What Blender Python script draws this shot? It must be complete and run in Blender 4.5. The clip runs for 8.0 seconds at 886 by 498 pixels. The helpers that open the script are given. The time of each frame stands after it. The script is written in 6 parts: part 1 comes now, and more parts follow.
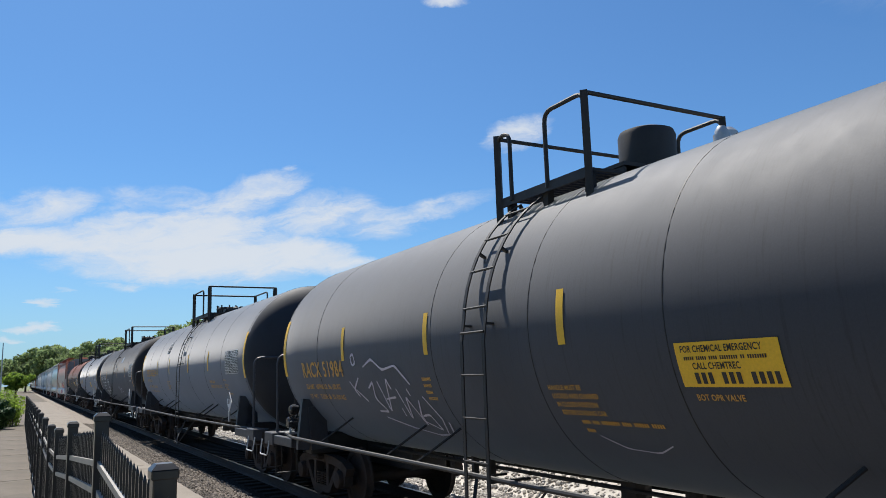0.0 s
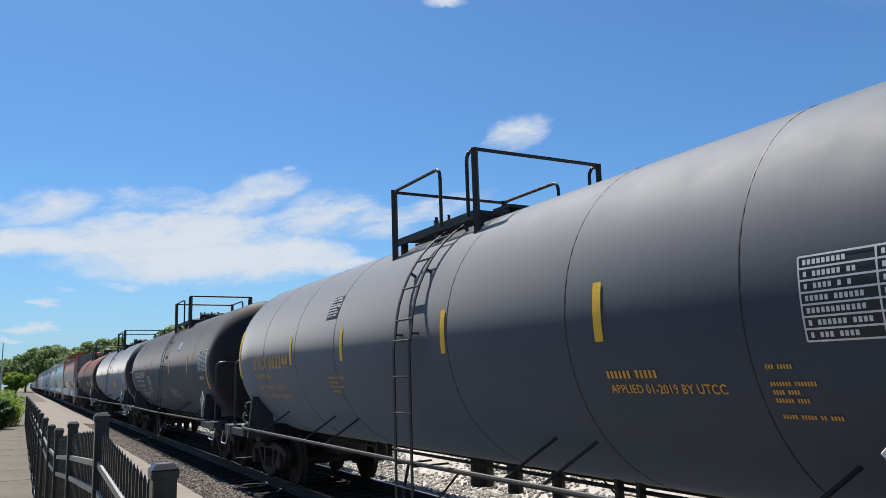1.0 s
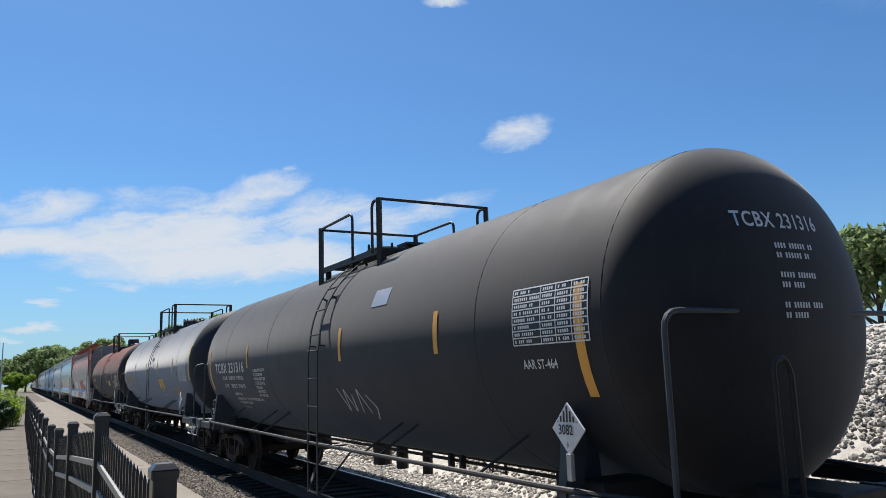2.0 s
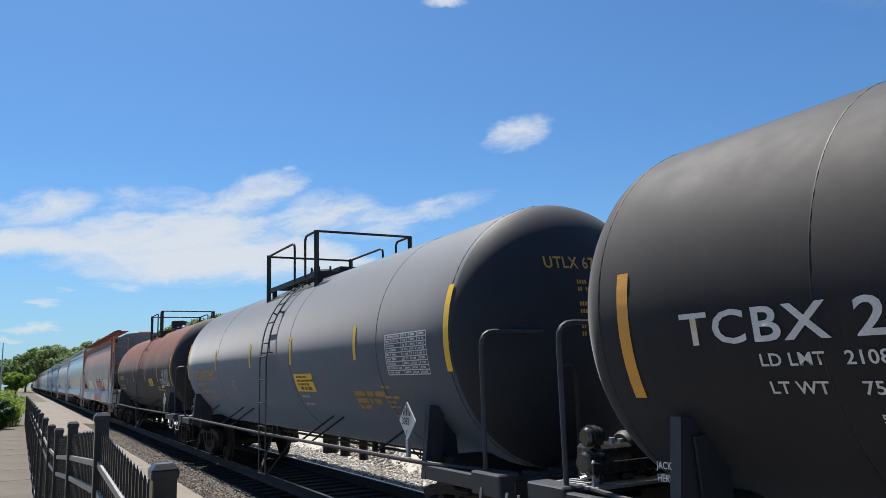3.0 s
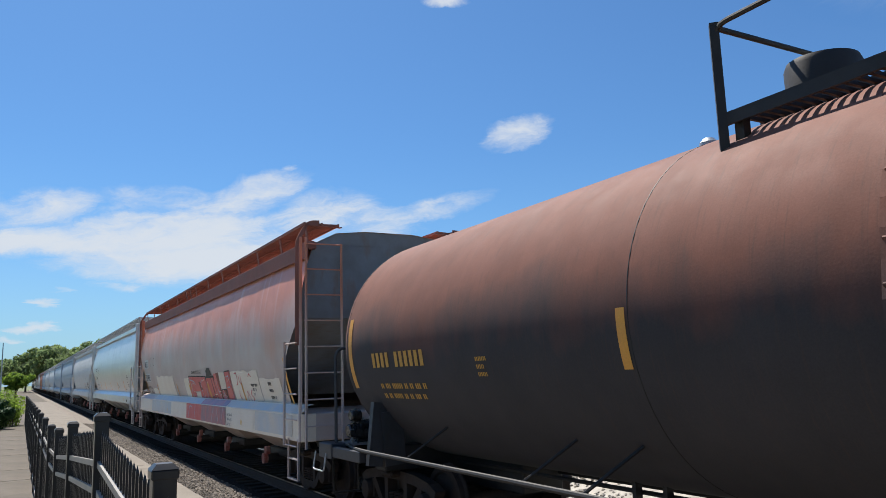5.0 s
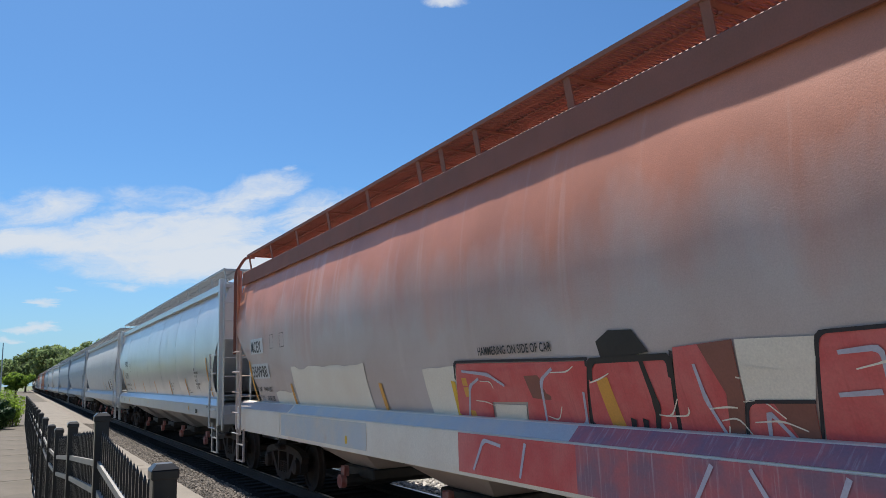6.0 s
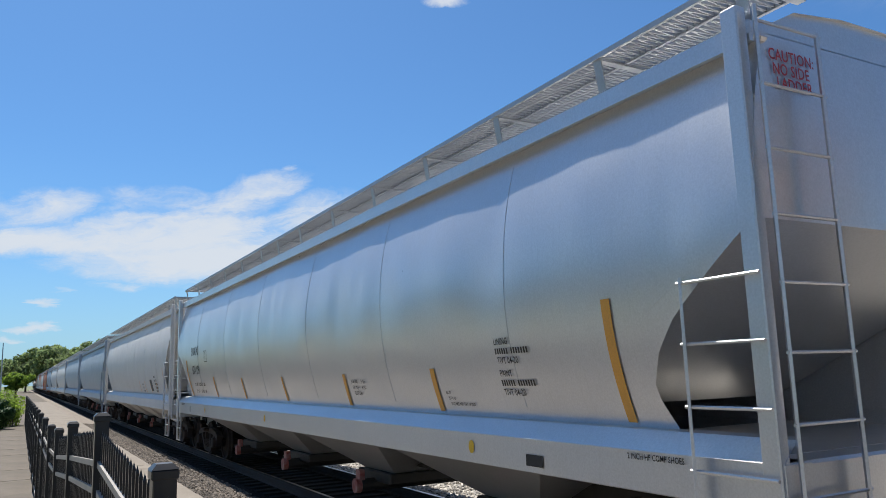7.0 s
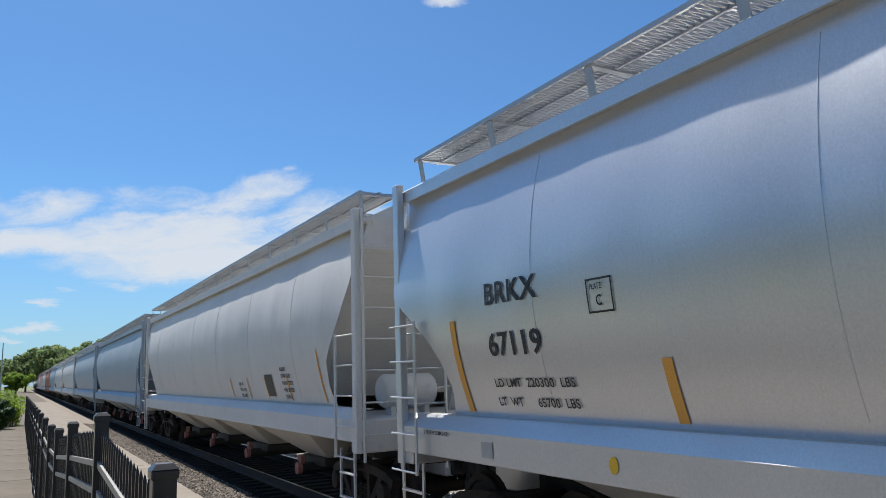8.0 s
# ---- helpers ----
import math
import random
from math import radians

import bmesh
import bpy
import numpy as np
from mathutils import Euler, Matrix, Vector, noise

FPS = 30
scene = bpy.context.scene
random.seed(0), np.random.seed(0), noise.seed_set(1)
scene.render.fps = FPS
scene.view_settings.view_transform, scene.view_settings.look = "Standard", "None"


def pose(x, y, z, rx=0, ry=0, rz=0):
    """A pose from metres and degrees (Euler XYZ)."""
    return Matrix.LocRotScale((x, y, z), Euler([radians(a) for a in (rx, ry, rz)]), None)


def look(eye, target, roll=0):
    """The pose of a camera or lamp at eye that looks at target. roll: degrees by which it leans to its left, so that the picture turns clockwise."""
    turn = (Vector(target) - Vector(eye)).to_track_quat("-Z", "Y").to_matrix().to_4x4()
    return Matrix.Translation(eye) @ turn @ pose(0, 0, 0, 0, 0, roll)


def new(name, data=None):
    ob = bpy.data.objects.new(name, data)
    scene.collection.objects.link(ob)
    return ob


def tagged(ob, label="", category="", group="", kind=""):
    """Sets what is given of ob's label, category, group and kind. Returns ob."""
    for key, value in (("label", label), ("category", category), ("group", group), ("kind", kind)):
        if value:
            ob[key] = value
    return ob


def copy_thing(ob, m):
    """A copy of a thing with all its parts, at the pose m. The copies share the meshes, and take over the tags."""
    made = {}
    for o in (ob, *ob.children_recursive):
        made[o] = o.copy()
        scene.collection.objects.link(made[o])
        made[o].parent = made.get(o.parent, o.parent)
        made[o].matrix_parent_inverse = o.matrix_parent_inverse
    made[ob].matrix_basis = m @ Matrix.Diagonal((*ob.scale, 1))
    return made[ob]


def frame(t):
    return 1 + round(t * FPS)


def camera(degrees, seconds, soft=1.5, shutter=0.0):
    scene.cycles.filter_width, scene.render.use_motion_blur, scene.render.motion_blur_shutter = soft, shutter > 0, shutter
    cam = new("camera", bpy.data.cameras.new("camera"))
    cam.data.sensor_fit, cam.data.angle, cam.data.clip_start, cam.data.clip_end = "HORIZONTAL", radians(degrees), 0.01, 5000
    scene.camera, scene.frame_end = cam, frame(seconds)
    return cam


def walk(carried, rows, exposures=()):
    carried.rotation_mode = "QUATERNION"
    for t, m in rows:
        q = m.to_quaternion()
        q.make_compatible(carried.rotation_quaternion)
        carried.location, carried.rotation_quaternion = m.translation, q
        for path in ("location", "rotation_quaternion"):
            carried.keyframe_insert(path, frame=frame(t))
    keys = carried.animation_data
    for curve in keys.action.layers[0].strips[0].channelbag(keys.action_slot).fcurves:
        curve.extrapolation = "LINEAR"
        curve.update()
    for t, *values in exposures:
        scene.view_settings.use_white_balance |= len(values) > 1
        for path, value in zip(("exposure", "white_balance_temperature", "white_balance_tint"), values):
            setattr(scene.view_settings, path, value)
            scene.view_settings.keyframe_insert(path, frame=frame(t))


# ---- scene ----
# camera: stands still beside the track, rail top is z = 0
YAW, PITCH, ROLL = radians(29.15), radians(9.24), -1.80
EYE = Vector((0.0, 0.0, 2.1))
AIM = EYE + Vector((math.sin(YAW) * math.cos(PITCH), math.cos(YAW) * math.cos(PITCH), math.sin(PITCH)))
cam = camera(60.8, 8.0, soft=0.8)
walk(cam, [(0.0, look(EYE, AIM, ROLL)), (8.0, look(EYE, AIM, ROLL))])

SPEED = 14.68      # metres a second, towards -y
TRACK = 5.6        # x of the track's centre line
RAIL_X = 0.7525

# ---- light ----
SUN_EL, SUN_AZ = radians(60), radians(-1)     # azimuth from +y towards +x
world = bpy.data.worlds.new("sky")
scene.world = world
world.use_nodes = True
wn, wl = world.node_tree.nodes, world.node_tree.links
wn.clear()


def wnode(kind, **values):
    n = wn.new(kind)
    for key, value in values.items():
        n.inputs[key].default_value = value
    return n


def wmath(op, a, b=None, c=None):
    n = wn.new("ShaderNodeMath")
    n.operation = op
    for i, v in enumerate((a, b, c)):
        if v is None:
            continue
        if isinstance(v, (int, float)):
            n.inputs[i].default_value = v
        else:
            wl.new(v, n.inputs[i])
    return n.outputs[0]


def build_sky():
    sky = wn.new("ShaderNodeTexSky")
    sky.sky_type = "NISHITA"
    sky.sun_disc = False
    sky.sun_elevation, sky.sun_rotation = SUN_EL, SUN_AZ
    sky.air_density, sky.dust_density, sky.ozone_density = 1.0, 0.6, 2.4
    co = wn.new("ShaderNodeTexCoord")
    sep = wn.new("ShaderNodeSeparateXYZ")
    wl.new(co.outputs["Generated"], sep.inputs[0])
    x, y, z = sep.outputs
    # a cloud layer: the direction cut with a high plane
    zz = wmath("ADD", wmath("MAXIMUM", z, 0.0), 0.06)
    u, v = wmath("DIVIDE", x, zz), wmath("DIVIDE", y, zz)
    comb = wn.new("ShaderNodeCombineXYZ")
    wl.new(u, comb.inputs[0]), wl.new(v, comb.inputs[1])
    fine = wnode("ShaderNodeTexNoise", Scale=1.5, Detail=9.0, Roughness=0.62, Distortion=0.5)
    wl.new(comb.outputs[0], fine.inputs["Vector"])
    # angles of the direction: azimuth from +y, elevation
    az = wmath("ARCTAN2", x, y)
    el = wmath("ARCSINE", z)
    az = wmath("ADD", az, wmath("MULTIPLY", wmath("SUBTRACT", fine.outputs["Fac"], 0.5), 0.10))
    wob = wnode("ShaderNodeTexNoise", Scale=11.0, Detail=8.0, Roughness=0.65)
    wl.new(co.outputs["Generated"], wob.inputs["Vector"])
    el = wmath("ADD", el, wmath("MULTIPLY", wmath("SUBTRACT", wob.outputs["Fac"], 0.5), 0.035))
    total = None
    for a, e, ra, re, tilt, gain in CLOUDS:
        da, de = wmath("SUBTRACT", az, radians(a)), wmath("SUBTRACT", el, radians(e))
        de = wmath("SUBTRACT", de, wmath("MULTIPLY", da, tilt))
        q = wmath("ADD", wmath("POWER", wmath("ABSOLUTE", wmath("DIVIDE", da, radians(ra))), 2.0),
                  wmath("POWER", wmath("ABSOLUTE", wmath("DIVIDE", de, radians(re))), 2.0))
        m = wmath("MULTIPLY", wmath("MAXIMUM", wmath("SUBTRACT", 1.0, q), 0.0), gain)
        total = m if total is None else wmath("MAXIMUM", total, m)
    swirl = wn.new("ShaderNodeCombineXYZ")
    wl.new(wmath("MULTIPLY", az, 9.0), swirl.inputs[0])
    wl.new(wmath("SUBTRACT", wmath("MULTIPLY", el, 30.0), wmath("MULTIPLY", az, 5.5)), swirl.inputs[1])
    wisp = wnode("ShaderNodeTexNoise", Scale=1.3, Detail=11.0, Roughness=0.66, Distortion=0.5)
    wl.new(swirl.outputs[0], wisp.inputs["Vector"])
    shred = wmath("MULTIPLY", wmath("SUBTRACT", wisp.outputs["Fac"], 0.5), 2.6)
    cover = wmath("ADD", wmath("SUBTRACT", wmath("MULTIPLY", total, 1.2), 0.12), wmath("MULTIPLY", shred, wmath("MINIMUM", wmath("MULTIPLY", total, 2.5), 1.0)))
    ramp = wn.new("ShaderNodeMapRange")
    ramp.interpolation_type = "SMOOTHSTEP"
    for key, value in (("From Min", -0.1), ("From Max", 1.45), ("To Min", 0.0), ("To Max", 0.95)):
        ramp.inputs[key].default_value = value
    wl.new(wmath("MULTIPLY", wmath("ADD", cover, 0.0), wmath("MINIMUM", wmath("MULTIPLY", total, 6.0), 1.0)), ramp.inputs["Value"])
    mix = wn.new("ShaderNodeMix")
    mix.data_type = "RGBA"
    wl.new(ramp.outputs[0], mix.inputs["Factor"])
    tint = wn.new("ShaderNodeMix")
    tint.data_type, tint.blend_type = "RGBA", "MULTIPLY"
    tint.inputs["Factor"].default_value = 1.0
    tint.inputs["B"].default_value = SKY_TINT
    wl.new(sky.outputs[0], tint.inputs["A"])
    # pale haze towards the horizon
    haze = wn.new("ShaderNodeMix")
    haze.data_type = "RGBA"
    low = wmath("MAXIMUM", wmath("SUBTRACT", 1.0, wmath("DIVIDE", wmath("MAXIMUM", z, 0.0), 0.3)), 0.0)
    wl.new(wmath("MULTIPLY", wmath("POWER", low, 2.0), 0.6), haze.inputs["Factor"])
    haze.inputs["B"].default_value = (4.7, 7.2, 9.5, 1)
    wl.new(tint.outputs["Result"], haze.inputs["A"])
    wl.new(haze.outputs["Result"], mix.inputs["A"])
    mix.inputs["B"].default_value = (8.3, 8.9, 9.7, 1)
    bg = wn.new("ShaderNodeBackground")
    bg.inputs["Strength"].default_value = 0.055
    wl.new(mix.outputs["Result"], bg.inputs["Color"])
    out = wn.new("ShaderNodeOutputWorld")
    wl.new(bg.outputs[0], out.inputs[0])


SKY_TINT = (0.61, 1.04, 1.42, 1)
# azimuth, elevation, half width, half height (degrees), slope, thickness
CLOUDS = ((11.7, 8.5, 12.5, 2.1, 0.01, 1.4), (9.0, 10.2, 10.4, 2.5, 0.1, 1.3), (13.7, 13.0, 6.2, 1.9, 0.33, 0.9), (8.0, 12.6, 5.0, 1.5, 0.1, 0.75),
          (0.2, 9.3, 6.6, 1.35, 0.05, 1.35), (-0.5, 11.6, 6.6, 1.6, 0.1, 0.8), (19.0, 8.9, 5.4, 1.9, -0.11, 1.35), (19.8, 11.9, 5.8, 2.2, 0.15, 0.9),
          (24.7, 11.3, 4.4, 1.6, 0.05, 0.9), (28.8, 12.3, 5.0, 1.2, 0.21, 0.66), (34.9, 17.6, 3.7, 1.3, 0.24, 0.95), (30.4, 27.3, 2.3, 0.6, -0.04, 1.0),
          (1.3, 5.3, 1.2, 0.42, 0.01, 1.0), (0.7, 3.8, 1.8, 0.38, 0.0, 0.9), (5.9, 6.6, 2.3, 0.4, 0.02, 0.62), (2.0, 6.3, 0.9, 0.28, 0.02, 0.62),
          (17.6, 15.4, 0.9, 0.3, 0.02, 0.7), (10.2, 7.1, 2.0, 0.35, 0.01, 0.55), (-1.1, 3.1, 1.2, 0.3, 0.0, 0.8), (-14, 10, 9, 2.4, 0.05, 0.9),
          (80, 30, 25, 8, 0.2, 0.8), (-60, 35, 30, 9, 0.1, 0.8), (-120, 20, 30, 6, 0.0, 0.8), (150, 28, 30, 8, 0.1, 0.8))
build_sky()
sun = new("sun", bpy.data.lights.new("sun", "SUN"))
sun.data.energy, sun.data.angle, sun.data.color = 5.0, radians(0.55), (1.0, 0.95, 0.88)
sun.matrix_world = look((0, 0, 60), Vector((0, 0, 60)) - Vector((math.sin(SUN_AZ) * math.cos(SUN_EL), math.cos(SUN_AZ) * math.cos(SUN_EL), math.sin(SUN_EL))))
scene.view_settings.exposure = 0.62


# ---- materials ----
def material(name, color, rough=0.6, metal=0.0, second=None, amount=0.35, scale=3.0, grain=60.0, bump=0.15, dist=0.004,
             streak=None, streak_amount=0.4, streak_size=5.0, third=None, third_at=0.6, coat=0.0, islands=0.0, gloss=0.5, dust=0.0, upper=None):
    """Paint, metal, stone: a base colour with large stains, fine grain, relief and, where given, runs down the sides."""
    m = bpy.data.materials.new(name)
    m.use_nodes = True
    n, l = m.node_tree.nodes, m.node_tree.links
    b = n["Principled BSDF"]
    b.inputs["Roughness"].default_value, b.inputs["Metallic"].default_value = rough, metal
    b.inputs["Coat Weight"].default_value, b.inputs["Coat Roughness"].default_value = coat, 0.2
    b.inputs["Specular IOR Level"].default_value = gloss
    b.inputs["Sheen Weight"].default_value, b.inputs["Sheen Roughness"].default_value = dust, 0.45
    co = n.new("ShaderNodeTexCoord").outputs["Object"]

    def tex(s, detail=6.0, stretch=None):
        t = n.new("ShaderNodeTexNoise")
        t.inputs["Scale"].default_value, t.inputs["Detail"].default_value, t.inputs["Roughness"].default_value = s, detail, 0.6
        src = co
        if stretch:
            mp = n.new("ShaderNodeMapping")
            mp.inputs["Scale"].default_value = stretch
            l.new(co, mp.inputs[0])
            src = mp.outputs[0]
        l.new(src, t.inputs["Vector"])
        return t.outputs["Fac"]

    def ramp(fac, lo, hi, top=1.0):
        r = n.new("ShaderNodeMapRange")
        r.inputs["From Min"].default_value, r.inputs["From Max"].default_value, r.inputs["To Max"].default_value = lo, hi, top
        l.new(fac, r.inputs["Value"])
        return r.outputs[0]

    def blend(fac, a, bcol, kind="MIX"):
        x = n.new("ShaderNodeMix")
        x.data_type, x.blend_type = "RGBA", kind
        if isinstance(fac, float):
            x.inputs["Factor"].default_value = fac
        else:
            l.new(fac, x.inputs["Factor"])
        for key, v in (("A", a), ("B", bcol)):
            if isinstance(v, tuple):
                x.inputs[key].default_value = (*v[:3], 1)
            else:
                l.new(v, x.inputs[key])
        return x.outputs["Result"]

    if second is None:
        second = tuple(c * 0.7 for c in color)
    col = blend(ramp(tex(scale), 0.38, 0.68, amount), color, second)
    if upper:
        # the upper part of the sides takes another colour: colour, lower and upper height
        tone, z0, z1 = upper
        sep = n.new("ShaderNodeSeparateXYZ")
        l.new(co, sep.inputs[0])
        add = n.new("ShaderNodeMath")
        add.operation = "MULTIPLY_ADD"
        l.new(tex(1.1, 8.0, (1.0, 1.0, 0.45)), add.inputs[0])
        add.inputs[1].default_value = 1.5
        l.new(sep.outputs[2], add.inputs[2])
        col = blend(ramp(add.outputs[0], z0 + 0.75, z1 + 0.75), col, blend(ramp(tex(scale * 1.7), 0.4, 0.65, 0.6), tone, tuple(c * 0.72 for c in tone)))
    if third:
        col = blend(ramp(tex(scale * 0.4, 8.0), third_at, third_at + 0.12, 0.9), col, third)
    if streak:
        col = blend(ramp(tex(streak_size, 5.0, (1.0, 7.0 if streak_size > 2 else 3.0, 0.3 if streak_size > 2 else 0.12)), 0.55, 0.72, streak_amount), col, streak)
    fine = tex(grain, 3.0)
    g = n.new("ShaderNodeMapRange")
    g.inputs["To Min"].default_value, g.inputs["To Max"].default_value = 0.82, 1.18
    l.new(fine, g.inputs["Value"])
    gr = n.new("ShaderNodeCombineColor")
    for i in range(3):
        l.new(g.outputs[0], gr.inputs[i])
    col = blend(1.0, col, gr.outputs[0], "MULTIPLY")
    if islands:
        geo = n.new("ShaderNodeNewGeometry")
        r = n.new("ShaderNodeMapRange")
        r.inputs["To Min"].default_value, r.inputs["To Max"].default_value = 1 - islands, 1 + islands
        l.new(geo.outputs["Random Per Island"], r.inputs["Value"])
        gr = n.new("ShaderNodeCombineColor")
        for i in range(3):
            l.new(r.outputs[0], gr.inputs[i])
        col = blend(1.0, col, gr.outputs[0], "MULTIPLY")
    l.new(col, b.inputs["Base Color"])
    rr = n.new("ShaderNodeMapRange")
    rr.inputs["To Min"].default_value, rr.inputs["To Max"].default_value = max(rough - 0.1, 0.03), min(rough + 0.12, 1.0)
    l.new(tex(scale * 2.5), rr.inputs["Value"])
    l.new(rr.outputs[0], b.inputs["Roughness"])
    if bump:
        bp = n.new("ShaderNodeBump")
        bp.inputs["Strength"].default_value, bp.inputs["Distance"].default_value = bump, dist
        l.new(fine, bp.inputs["Height"])
        l.new(bp.outputs[0], b.inputs["Normal"])
    return m


def leaf_material(name, color, second):
    m = material(name, color, 0.6, second=second, amount=0.8, scale=1.2, grain=20.0, bump=0.0, islands=0.4, gloss=0.15)
    n, l = m.node_tree.nodes, m.node_tree.links
    b = n["Principled BSDF"]
    glow = n.new("ShaderNodeBsdfTranslucent")
    l.new(b.inputs["Base Color"].links[0].from_socket, glow.inputs["Color"])
    mix = n.new("ShaderNodeMixShader")
    mix.inputs[0].default_value = 0.6
    l.new(b.outputs[0], mix.inputs[1]), l.new(glow.outputs[0], mix.inputs[2])
    l.new(mix.outputs[0], n["Material Output"].inputs["Surface"])
    return m


